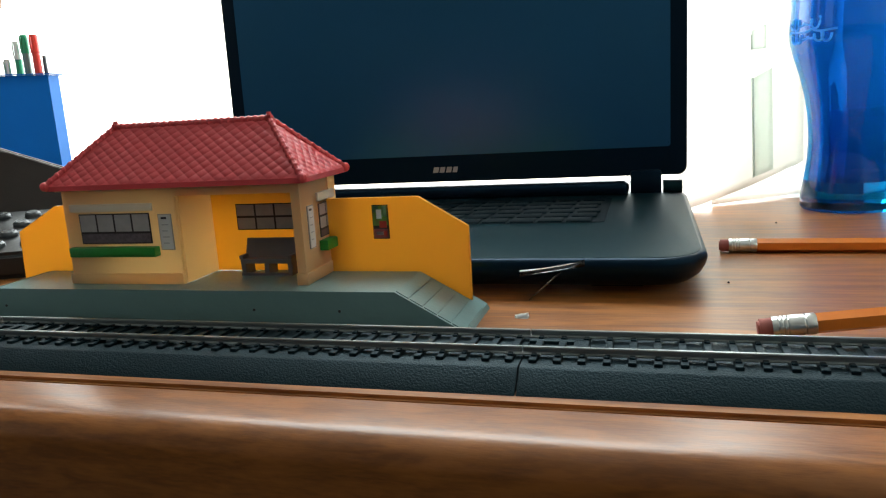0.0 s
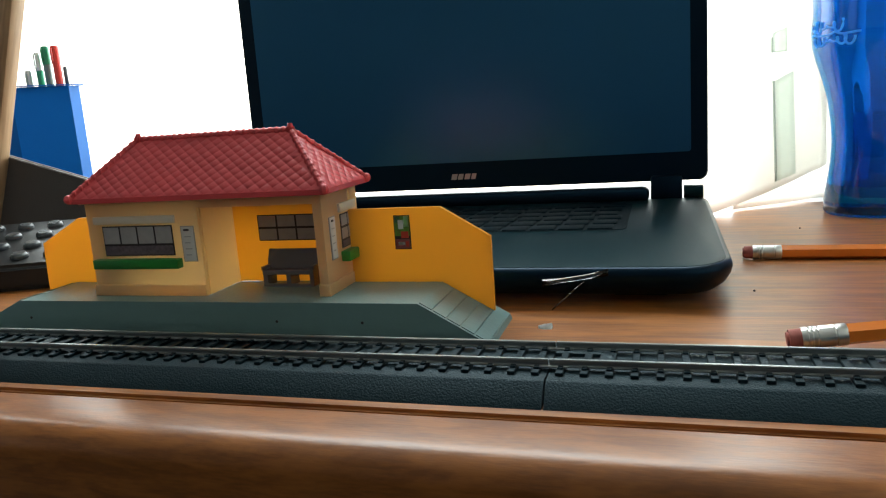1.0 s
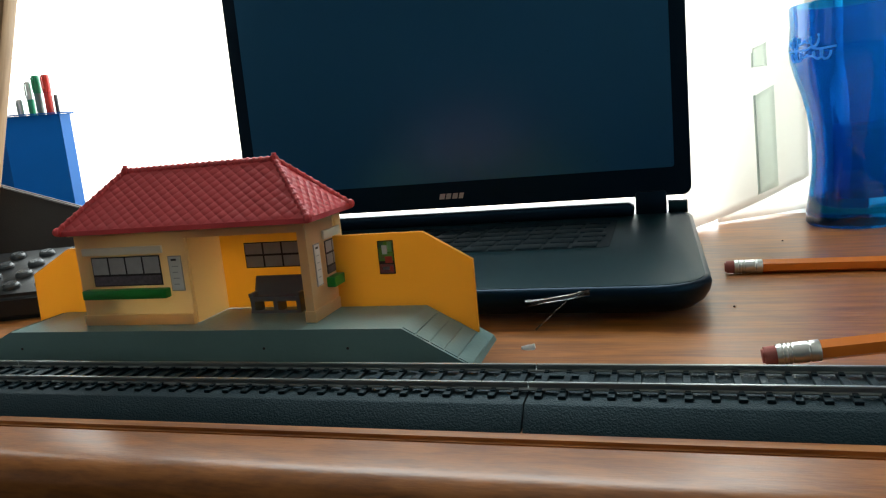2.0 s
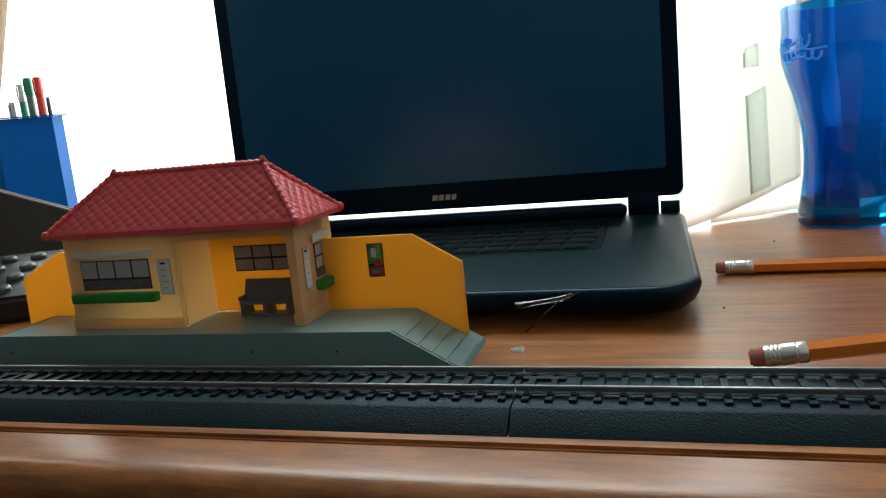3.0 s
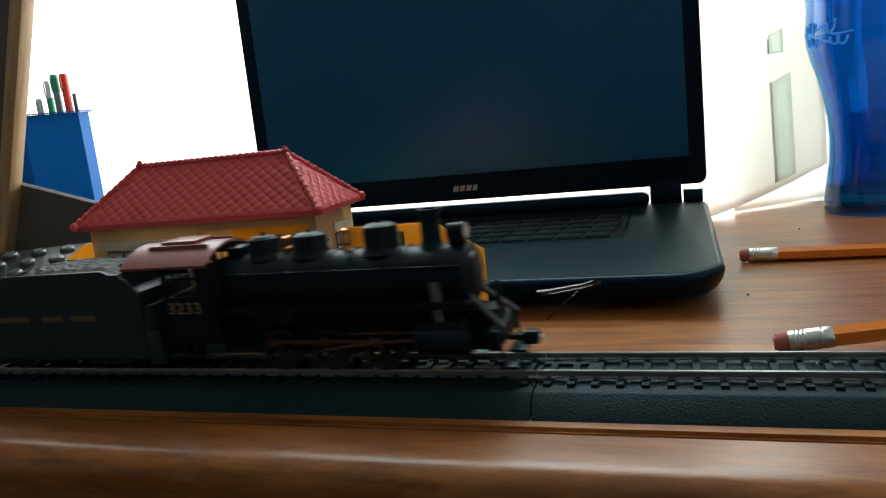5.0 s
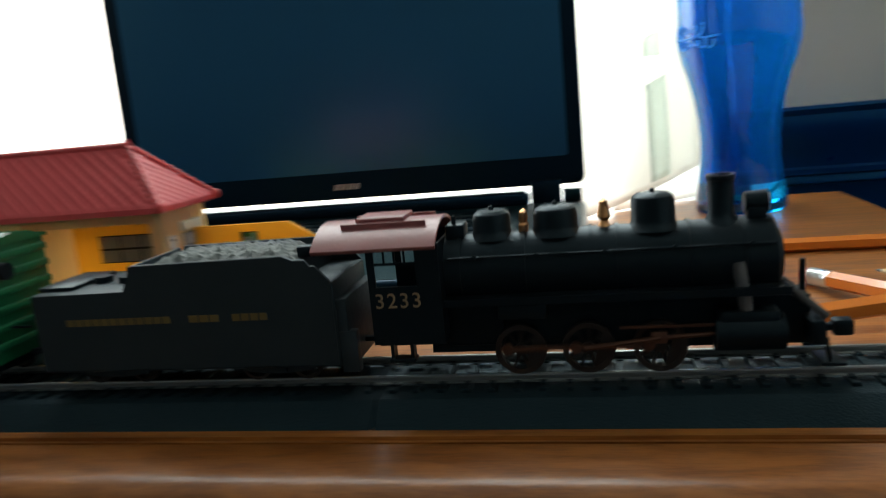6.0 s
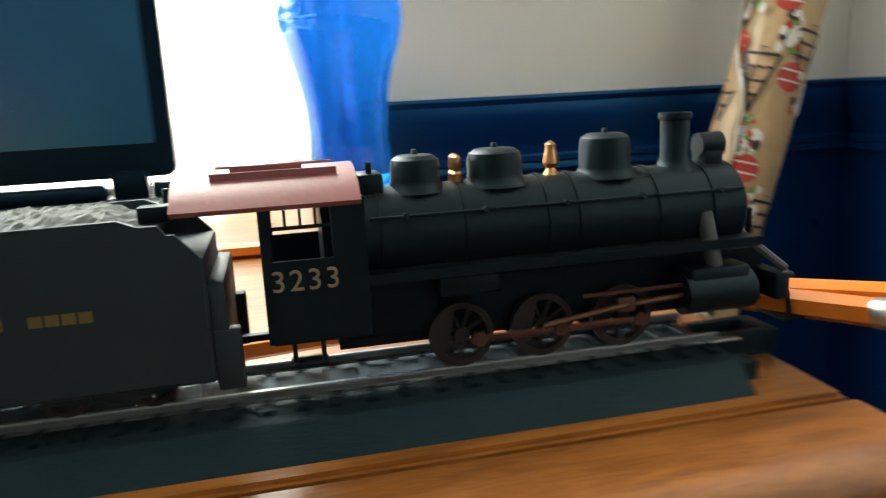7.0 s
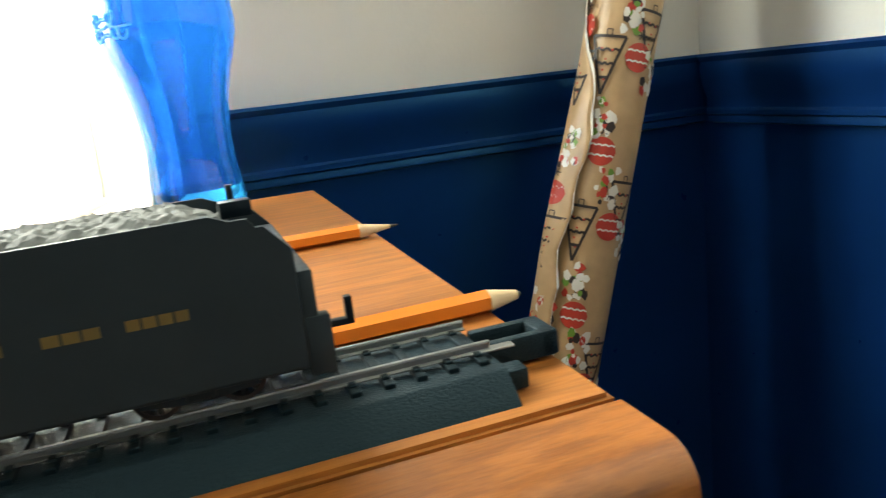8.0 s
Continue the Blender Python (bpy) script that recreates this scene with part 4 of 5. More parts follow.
# the last torn turn of paper
b = B()
cols, rws = 10, 40
F0 = radians(123)
gridw = []
for i in range(cols + 1):
    colv = []
    for j in range(rws + 1):
        h = WL * (0.30 + 0.60 * j / rws)
        reach = 0.95 + 0.10 * math.sin(j * 0.45) + 0.05 * math.sin(j * 1.7) - 0.75 * max(0, (j - 33) / 7)
        a = F0 - radians(75) + radians(75) * max(0.05, reach) * i / cols
        r = WR + 0.0006 + 0.0036 * (i / cols) ** 2 + 0.0085 * math.exp(-((math.degrees(a) - 82) / 22) ** 2) * min(1, j / 8) * max(0, min(1, (36 - j) / 10))
        colv.append(b.verts.new((r * math.cos(a), r * math.sin(a), h)))
    gridw.append(colv)
for i in range(cols):
    for j in range(rws):
        b.faces.new([gridw[i][j], gridw[i + 1][j], gridw[i + 1][j + 1], gridw[i][j + 1]])
edge_ = [v.co.copy() for v in gridw[-1]]
flap = part("torn_flap", b, M_KRAFT, wrap, "torn loose end of the wrapping paper")
sd = flap.modifiers.new("thick", "SOLIDIFY")
sd.thickness = 0.0003
rnd = random.Random(8)
b = B()
lastr = None
for j in range(rws + 1):
    p = Vector(edge_[j])
    q = Matrix.Rotation(rnd.uniform(0.0, 0.045), 3, "Z") @ p * 1.006
    pr = [b.verts.new(p), b.verts.new(q)]
    if lastr:
        b.faces.new([lastr[0], lastr[1], pr[1], pr[0]])
    lastr = pr
torn = part("torn_edge", b, M_WWHITE, flap, "white torn paper edge")
torn.modifiers.new("thick", "SOLIDIFY").thickness = 0.0003


def flap_rise(a, h):
    """How far the loose turn stands off the roll."""
    d, j = math.degrees(a), (h / WL - 0.30) / 0.60 * rws
    f = max(0.0, min(1.0, (d - 48) / 75))
    return 0.0006 + 0.0036 * f * f + 0.0085 * math.exp(-((d - 82) / 22) ** 2) * max(0, min(1, j / 8)) * max(0, min(1, (36 - j) / 10))


def onroll(bm, pts, a0, h0, lift=0.0006):
    """A flat outline bent round the roll; pts in metres round and along."""
    vs_ = []
    for u, v in pts:
        a = a0 + u / WR
        r = WR + (flap_rise(a, h0 + v) + 0.0007 if lift > 0.009 else lift)
        vs_.append(bm.verts.new((r * math.cos(a), r * math.sin(a), h0 + v)))
    bm.faces.new(vs_)


def band(bm, pts, width, a0, h0, lift):
    """A drawn line bent round the roll, in short pieces."""
    for (u0, v0), (u1, v1) in zip(pts, pts[1:]):
        dx, dy = u1 - u0, v1 - v0
        l_ = math.hypot(dx, dy) or 1
        nx, ny = -dy / l_ * width / 2, dx / l_ * width / 2
        k_ = max(1, int(abs(dx) / 0.003))
        for i in range(k_):
            f, g_ = i / k_, (i + 1) / k_
            p, q = (u0 + dx * f, v0 + dy * f), (u0 + dx * g_, v0 + dy * g_)
            onroll(bm, [(p[0] + nx, p[1] + ny), (p[0] - nx, p[1] - ny), (q[0] - nx, q[1] - ny), (q[0] + nx, q[1] + ny)], a0, h0, lift)


def wrap_tree(a0, h0, s=1.0, lift=0.0008):
    b = B()
    w_, hh = 0.0125 * s, 0.043 * s
    band(b, [(-w_, hh), (w_, hh), (0, 0), (-w_, hh)], 0.0021, a0, h0, lift)
    band(b, [(-0.002, hh), (-0.002, hh + 0.005), (0.002, hh + 0.005), (0.002, hh)], 0.0008, a0, h0, lift)
    for k in range(1, 4):
        f = 1 - k * 0.24
        n_ = 6
        band(b, [(-w_ * f + 2 * w_ * f * i / n_, hh * f + (0.0014 if i % 2 else -0.0006)) for i in range(n_ + 1)], 0.0018, a0, h0, lift)
    part("printed_tree", b, M_WBLACK, wrap, smooth=False)
    b = B()
    for k in range(5):
        u, v = [(-0.004, 0.034), (0.004, 0.033), (0, 0.026), (-0.001, 0.018), (0.0008, 0.011)][k]
        onroll(b, [(u * s + 0.0009 * math.cos(q), v * s + 0.0009 * math.sin(q)) for q in (0, 1.05, 2.1, 3.14, 4.2, 5.2)], a0, h0, lift)
    part("printed_dots", b, M_WRED, wrap, smooth=False)


def wrap_bauble(a0, h0, s=1.0, lift=0.0008):
    b = B()
    r = 0.0108 * s
    nu = 10
    for k in range(nu):
        ua, ub = -r + 2 * r * k / nu, -r + 2 * r * (k + 1) / nu
        va, vb = math.sqrt(max(0, r * r - ua * ua)), math.sqrt(max(0, r * r - ub * ub))
        pts = [(ua, -va), (ub, -vb), (ub, vb), (ua, va)]
        if va < 1e-5:
            pts = pts[:3]
        if vb < 1e-5:
            pts = [pts[0], pts[1], pts[3]]
        onroll(b, pts, a0, h0, lift)
    part("printed_bauble", b, M_WRED, wrap, smooth=False)
    b = B()
    for z_ in (-0.0032 * s, 0.0046 * s):
        band(b, [(-r * 0.85 + r * 1.7 * i / 8, z_ + (0.0008 if i % 2 else -0.0004)) for i in range(9)], 0.0013, a0, h0, lift + 0.0003)
    part("printed_stripe", b, M_WWHITE, wrap, smooth=False)
    b = B()
    for q in range(6):
        a = q * math.pi / 3
        band(b, [(0, 0.016), (0.004 * math.cos(a), 0.016 + 0.0036 * math.sin(a))], 0.0010, a0, h0, lift)
    part("printed_bow", b, M_WBLACK, wrap, smooth=False)


def wrap_spray(a0, h0, seed, lift=0.0008):
    """Loose patches of white, green and red print."""
    rnd = random.Random(seed)
    for mt, n_, nm in ((M_WWHITE, 13, "printed_white_patch"), (M_WGREEN, 3, "printed_green_patch"), (M_WRED, 4, "printed_red_patch"), (M_WBLACK, 3, "printed_dark_patch")):
        b = B()
        for _ in range(n_):
            u, v, r = rnd.uniform(-0.008, 0.008), rnd.uniform(-0.014, 0.014), rnd.uniform(0.0018, 0.0042)
            k = rnd.randint(5, 7)
            onroll(b, [(u + r * rnd.uniform(0.6, 1.2) * math.cos(6.283 * i / k), v + 1.2 * r * rnd.uniform(0.6, 1.2) * math.sin(6.283 * i / k)) for i in range(k)], a0, h0, lift + rnd.uniform(0, 0.0004))
        tagged(part(nm, b, mt, wrap, smooth=False), kind="stuff")


PITCH = 0.128
k0 = int(WL * 0.25 / PITCH)
for row in range(k0, int(WL / PITCH) + 1):
    h = row * PITCH + 0.03
    if h > WL - 0.05:
        break
    wrap_tree(radians(129), h, 1.0, 0.0012)
    wrap_spray(radians(161), h + 0.060, row)
    wrap_bauble(radians(179), h + 0.030)
    wrap_tree(radians(196), h - 0.04 + PITCH / 2, 0.95)
    if h < WL * 0.80:
        wrap_bauble(radians(85), h + 0.050, 0.9, 0.0092)
        wrap_tree(radians(91), h - 0.010, 0.95, 0.0092)
        wrap_spray(radians(99), h + 0.086, row + 170, 0.0092)
    wrap_bauble(radians(146), h + 0.086)
    wrap_spray(radians(211), h + 0.02, row + 50)
    wrap_spray(radians(142), h + 0.112, row + 90)

# ---- locomotive ----
loco = thing("steam_locomotive", Matrix(), "black model switcher steam locomotive with an oxide red cab roof", "model locomotive")
BZ, BR = 0.0308, 0.0110
b = B()
rod(b, (-0.080, 0, BZ), (0.0050, 0, BZ), BR, seg=40)
part("boiler", b, M_LOCO, loco)
b = B()
rod(b, (0.0050, 0, BZ), (0.0128, 0, BZ), BR * 1.03, seg=40)
lathe(b, [(BR * 1.03, 0.0128), (BR * 0.96, 0.0137), (BR * 0.75, 0.0140), (BR * 0.72, 0.0149), (BR * 0.3, 0.0160), (0.0, 0.0161)], 32, Matrix.Translation((0, 0, BZ)) @ Matrix.Rotation(radians(90), 4, "Y"))
smb = part("smokebox", b, M_LOCO, loco)
for x in (-0.0750, -0.0560, -0.0365, -0.0290, -0.0090, 0.0052):
    b = B()
    rod(b, (x - 0.0006, 0, BZ), (x + 0.0006, 0, BZ), BR + 0.0004, seg=40)
    part("boiler_band", b, M_LOCO, loco)


def dome(x, r, h, name, long_=1.0):
    b = B()
    m = Matrix.Translation((x, 0, BZ + BR - 0.0016)) @ Matrix.Diagonal((long_, 1, 1, 1))
    lathe(b, [(r * 1.28, 0.0), (r * 1.05, 0.0016), (r, 0.0026), (r, h - 0.0028), (r * 0.93, h - 0.0012), (r * 0.72, h - 0.0003), (0.0, h)], 28, m)
    rod(b, (x, 0, BZ + BR - 0.0018 + h), (x, 0, BZ + BR - 0.0006 + h), 0.0009, 0.0006, 8)
    return part(name, b, M_LOCO, loco)


dome(-0.0655, 0.0057, 0.0085, "steam_dome")
dome(-0.0465, 0.0060, 0.0088, "sand_dome", 1.08)
dome(-0.0186, 0.0062, 0.0106, "steam_dome")
b = B()
lathe(b, [(0.0060, -0.001), (0.0042, 0.0012), (0.0035, 0.0030), (0.0035, 0.0118), (0.0040, 0.0122), (0.0040, 0.0136), (0.0031, 0.0136), (0.0028, 0.004), (0.0, 0.004)], 24, Matrix.Translation((0, 0, BZ + BR - 0.0010)))
part("chimney", b, M_LOCO, loco)
b = B()
rod(b, (0.0062, 0, BZ + BR + 0.0042), (0.0122, 0, BZ + BR + 0.0042), 0.0030, 0.0033, 20)
box(b, 0.0066, 0.0116, -0.0030, 0.0030, BZ + BR - 0.0010, BZ + BR + 0.0030, 0.0004)
hl = part("headlight", b, M_LOCO, loco)
b = B()
rod(b, (0.0120, 0, BZ + BR + 0.0042), (0.0126, 0, BZ + BR + 0.0042), 0.0026, seg=20)
part("lens", b, M_PAPERSTICK, hl)
b = B()
lathe(b, [(0.0022, 0.0), (0.0014, 0.0010), (0.0011, 0.0018), (0.0016, 0.0024), (0.0020, 0.0030), (0.0015, 0.0054), (0.0012, 0.0066), (0.0013, 0.0074), (0.0, 0.0084)], 18, Matrix.Translation((-0.0325, 0, BZ + BR - 0.0004)))
part("bell", b, M_BRASS, loco, "brass bell")
b = B()
for dy in (-0.0012, 0.0016):
    lathe(b, [(0.0014, 0.0), (0.0014, 0.0022), (0.0009, 0.0028), (0.0013, 0.0040), (0.0010, 0.0060), (0.0, 0.0068)], 14, Matrix.Translation((-0.0560, dy, BZ + BR - 0.0004)))
part("safety_valve", b, M_BRASS, loco, "brass safety valves")
b = B()
box(b, -0.0792, -0.0735, -0.0045, 0.0045, BZ + BR - 0.002, BZ + BR + 0.0035, 0.0008)
rod(b, (-0.0765, -0.003, BZ + BR + 0.003), (-0.0765, -0.003, BZ + BR + 0.006), 0.0007, seg=8)
part("turret", b, M_LOCO, loco)
for s in (-1, 1):
    b = B()
    y = s * (BR + 0.0008)
    rod(b, (-0.078, y * 0.93, BZ + 0.0055), (0.012, y * 0.93, BZ + 0.0055), 0.0004, seg=6)
    for x in (-0.070, -0.052, -0.033, -0.014, 0.006):
        rod(b, (x, y * 0.80, BZ + 0.0052), (x, y * 0.97, BZ + 0.0056), 0.0007, seg=6)
    part("handrail", b, M_LOCO, loco)
    b = B()
    box(b, -0.0800, 0.0150, s * 0.0085, s * 0.0150, 0.0238, 0.0248, 0.0002)
    box(b, -0.0800, 0.0150, s * 0.0148, s * 0.0152, 0.0228, 0.0250)
    part("running_board", b, M_LOCO, loco)
    b = B()
    rod(b, (-0.0045, s * 0.0118, 0.0118), (0.0135, s * 0.0118, 0.0118), 0.0050, seg=24)
    box(b, -0.0035, 0.0125, s * 0.0070, s * 0.0150, 0.0135, 0.0185, 0.0012)
    rod(b, (0.0130, s * 0.0118, 0.0118), (0.0142, s * 0.0118, 0.0118), 0.0035, 0.0028, seg=18)
    part("cylinder", b, M_LOCO, loco)
    b = B()
    rod(b, (0.0040, s * 0.0125, 0.0180), (0.0025, s * 0.0098, 0.0310), 0.0019, seg=12)
    part("steam_pipe", b, M_PIPE, loco, "grey steam pipe")
    b = B()
    rod(b, (0.0115, s * 0.0060, 0.0270), (0.0250, s * 0.0105, 0.0150), 0.0011, seg=8)
    part("pilot_brace", b, M_PIPE, loco)
    b = B()
    box(b, -0.0640, -0.0500, s * 0.0090, s * 0.0138, 0.0180, 0.0225, 0.0008)
    part("air_tank", b, M_LOCO, loco)
    b = B()
    box(b, -0.0965, -0.0955, s * 0.0120, s * 0.0155, 0.0078, 0.0140)
    box(b, -0.0905, -0.0895, s * 0.0120, s * 0.0155, 0.0078, 0.0140)
    box(b, -0.0970, -0.0890, s * 0.0115, s * 0.0162, 0.0068, 0.0079, 0.0003)
    part("cab_step", b, M_LOCO, loco)
    b = B()
    box(b, 0.0225, 0.0290, s * 0.0030, s * 0.0140, 0.0020, 0.0030, 0.0003)
    rod(b, (0.0250, s * 0.0130, 0.0025), (0.0240, s * 0.0130, 0.0100), 0.0006, seg=6)
    part("footboard", b, M_LOCO, loco)
b = B()
box(b, -0.0860, 0.0220, -0.0055, 0.0055, 0.0060, 0.0200)
box(b, -0.0850, -0.0630, -0.0085, 0.0085, 0.0085, 0.0280, 0.0015)
box(b, -0.1000, -0.0800, -0.0140, 0.0140, 0.0115, 0.0135)
part("frame", b, M_LOCO, loco)
b = B()
box(b, 0.0200, 0.0240, -0.0140, 0.0140, 0.0080, 0.0150, 0.0008)
pil = part("pilot_beam", b, M_LOCO, loco)
b = B()
box(b, 0.0238, 0.0310, -0.0013, 0.0013, 0.0078, 0.0098, 0.0004)
box(b, 0.0290, 0.0345, -0.0030, 0.0016, 0.0066, 0.0114, 0.0009)
part("coupler", b, M_LOCO, pil)
b = B()
rod(b, (0.0215, 0.0, 0.0150), (0.0215, 0.0, 0.0290), 0.0009, seg=8)
part("step_post", b, M_LOCO, pil)
# cab
CW = 0.0162
CX0, CX1, CZ0, CZ1 = -0.1010, -0.0795, 0.0125, 0.0375
b = B()
box(b, CX1 - 0.0008, CX1, -CW + 0.0009, CW - 0.0009, 0.0135, 0.0420)
cab = part("cab", b, M_LOCO, loco, smooth=False)
for s in (-1, 1):
    ya, yb_ = s * CW, s * (CW - 0.0008)
    b = B()
    box(b, CX0, CX1, ya, yb_, CZ0, 0.0300)
    part("cab_side", b, M_LOCO, cab, smooth=False)
    b = B()
    box(b, CX0, CX1, ya, yb_, 0.0406, 0.0422)
    part("window_header", b, M_LOCO, cab, smooth=False)
    b = B()
    box(b, CX0, CX0 + 0.0022, ya, yb_, 0.0300, 0.0406)
    part("cab_post", b, M_LOCO, cab, smooth=False)
    b = B()
    box(b, CX1 - 0.0070, CX1, ya, yb_, 0.0300, 0.0406)
    part("cab_post", b, M_LOCO, cab, smooth=False)
for s in (-1, 1):
    b = B()
    for k in range(1, 4):
        x = CX0 + 0.0022 + (CX1 - 0.0070 - CX0 - 0.0022) * k / 4
        box(b, x - 0.0003, x + 0.0003, s * CW * 0.985, s * CW * 0.965, 0.0372, 0.0405)
    box(b, CX0 + 0.0022, CX1 - 0.0070, s * CW * 0.985, s * CW * 0.965, 0.0364, 0.0372)
    part("window_sash", b, M_LOCO, cab)
b = B()
n_ = 14
top = []
for i in range(n_ + 1):
    a = radians(-40 + 80 * i / n_)
    top.append((math.sin(a) * 0.0270, 0.0210 + math.cos(a) * 0.0270))
low = [(y * 0.965, z_ - 0.0010) for y, z_ in top[::-1]]
prism(b, top + low, -0.1175, -0.0800, "x")
rf = part("cab_roof", b, M_MAROON, loco, "oxide red curved cab roof")
b = B()
box(b, -0.1060, -0.0910, -0.0065, 0.0065, 0.0478, 0.0492, 0.0003)
box(b, -0.1100, -0.0840, -0.0088, -0.0080, 0.0462, 0.0480)
box(b, -0.1100, -0.0840, 0.0080, 0.0088, 0.0462, 0.0480)
part("roof_hatch", b, M_MAROON, rf)
b = B()
lathe(b, [(0.0, 0.0), (BR * 0.9, 0.0), (BR * 0.9, 0.008), (0.0, 0.008)], 24, Matrix.Translation((-0.0880, 0, BZ - 0.002)) @ Matrix.Rotation(radians(90), 4, "Y"))
part("backhead", b, M_LOCO, cab)
for i, digit in enumerate("3233"):
    dx = (i - 1.5) * 0.0037
    lettering("cab_digit", digit, 0.0063, M_CREAMLET, cab, Matrix.Translation((-0.0925 + dx, -CW - 0.0001, 0.0256)) @ FACE)
    lettering("cab_digit", digit, 0.0063, M_CREAMLET, cab, Matrix.Translation((-0.0905 - dx, CW + 0.0001, 0.0250)) @ Matrix.Rotation(radians(180), 4, "Z") @ FACE)

DR = 0.0076
AXLES = (-0.0585, -0.0388, -0.0187)
wheelsets = []


def wheelset(parent, x, r, crank):
    b = B()
    rod(b, (0, -0.0075, 0), (0, 0.0075, 0), 0.0012, seg=10)
    ws_ = part("wheelset", b, M_WHEEL, parent)
    ws_.matrix_basis = pose(x, 0, r)
    for s in (-1, 1):
        b = B()
        R_ = Matrix.Translation((0, s * 0.0086, 0)) @ Matrix.Rotation(radians(90), 4, "X")
        lathe(b, [(r * 0.80, -0.0011), (r, -0.0011), (r, 0.0011), (r * 0.80, 0.0011)], 28, R_, close=True)
        part("tyre", b, M_TYRE, ws_)
        b = B()
        for k in range(9):
            a = 2 * math.pi * k / 9
            rod(b, (0, s * 0.0086, 0), (r * 0.84 * math.cos(a), s * 0.0086, r * 0.84 * math.sin(a)), 0.00055, seg=6)
        rod(b, (0, s * 0.0075, 0), (0, s * 0.0100, 0), 0.0018, seg=12)
        if crank:
            prism(b, [(r * 0.80 * math.cos(radians(q)), r * 0.80 * math.sin(radians(q))) for q in range(115, 246, 13)], s * 0.0078, s * 0.0096, "y")
            rod(b, (crank, s * 0.0086, 0), (crank, s * 0.0112, 0), 0.0010, seg=10)
        part("spokes", b, M_WHEEL, ws_)
    return ws_


CRK = 0.0038
for x in AXLES:
    wheelsets.append((wheelset(loco, x, DR, CRK), x, DR))
rods = []
for s in (-1, 1):
    b = B()
    box(b, AXLES[0] - 0.0022, AXLES[2] + 0.0022, s * 0.0112, s * 0.0120, -0.0008, 0.0008, 0.0003)
    for x in AXLES:
        rod(b, (x, s * 0.0110, 0), (x, s * 0.0123, 0), 0.0017, seg=14)
    rods.append(part("side_rod", b, M_RUST, loco, "bronze-brown side rod"))
    b = B()
    rod(b, (-0.0190, s * 0.0126, 0.0110), (-0.0045, s * 0.0126, 0.0118), 0.0007, seg=8)
    box(b, -0.0215, -0.0170, s * 0.0118, s * 0.0134, 0.0095, 0.0130, 0.0004)
    box(b, -0.0300, -0.0040, s * 0.0122, s * 0.0130, 0.0140, 0.0148)
    rod(b, (-0.0400, s * 0.0130, 0.0085), (-0.0190, s * 0.0130, 0.0112), 0.0008, seg=8)
    part("crosshead", b, M_RUST, loco, "bronze-brown piston crosshead")

# ---- tender ----
tender = thing("tender", Matrix(), "black model coal tender with faded gold lettering", "model tender")
TL, TW = 0.1035, 0.0164
b = B()
box(b, -TL, -0.0010, -TW, TW, 0.0060, 0.0325, 0.0008)
part("water_tank", b, M_TENDER, tender)
b = B()
side = [(-TL + 0.0004, 0.0070), (-TL + 0.0004, 0.0322), (-0.0700, 0.0325), (-0.0660, 0.0405), (-0.0160, 0.0410), (-0.0125, 0.0395), (-0.0090, 0.0395), (-0.0075, 0.0375), (-0.0060, 0.0375), (-0.0016, 0.0325), (-0.0016, 0.0070)]
prism(b, side, -TW - 0.0003, -TW + 0.0010, "y")
prism(b, side, TW - 0.0010, TW + 0.0003, "y")
box(b, -0.0680, -0.0670, -TW + 0.0011, TW - 0.0011, 0.0325, 0.0400)
box(b, -0.0130, -0.0120, -TW + 0.0011, TW - 0.0011, 0.0325, 0.0390)
part("coal_bunker", b, M_TENDER, tender)
b = B()
g = bmesh.ops.create_grid(b, x_segments=60, y_segments=30, size=0.5)
for v in g["verts"]:
    p = Vector((v.co.x * 0.053 - 0.0395, v.co.y * 0.030, 0))
    edge = min(1, (0.5 - abs(v.co.x)) * 7) * min(1, (0.5 - abs(v.co.y)) * 5)
    lump = noise.voronoi(p * 330)[0][0]
    p.z = 0.0370 + 0.0042 * edge + 0.0018 * (0.6 - lump) + 0.0006 * noise.noise(p * 900)
    v.co = p
cl = part("coal_load", b, M_COAL, tender, "lumpy greyish coal load", smooth=False)
for x in (-0.0770, -0.0880):
    b = B()
    rod(b, (x, 0, 0.0325), (x, 0, 0.0345), 0.0045 if x > -0.08 else 0.0030, seg=20)
    part("water_hatch", b, M_LOCO, tender)
b = B()
box(b, -TL - 0.0004, -TL + 0.012, -0.012, 0.012, 0.0325, 0.0338, 0.0003)
part("rear_deck_box", b, M_LOCO, tender)
b = B()
box(b, -0.0135, -0.0070, -0.010, -0.006, 0.0390, 0.0425, 0.0005)
rod(b, (-0.0100, 0.008, 0.0390), (-0.0100, 0.008, 0.0440), 0.0008, seg=8)
part("tool_box", b, M_LOCO, tender)
b = B()
box(b, -0.0012, 0.0022, -TW + 0.0008, TW - 0.0008, 0.0050, 0.0270, 0.0006)
for s in (-1, 1):
    box(b, -0.0010, 0.0045, s * (TW - 0.0040), s * (TW - 0.0004), 0.0040, 0.0170, 0.0005)
part("front_platform", b, M_TENDER, tender)
for xa, xb in ((-0.0920, -0.0550), (-0.0490, -0.0385), (-0.0345, -0.0225)):
    for s in (-1, 1):
        b = B()
        n_ = max(3, int((xb - xa) / 0.0029))
        for k in range(n_):
            u = xa + (xb - xa) * k / n_
            box(b, u + 0.0003, u + (xb - xa) / n_ - 0.0002, s * (TW + 0.0003), s * (TW + 0.00045), 0.0218, 0.0240)
        part("lettering_bar", b, M_GOLD, tender, "faded gold lettering")
b = B()
box(b, -TL + 0.004, -0.004, -0.009, 0.009, 0.0045, 0.0062)
part("underframe", b, M_LOCO, tender)
b = B()
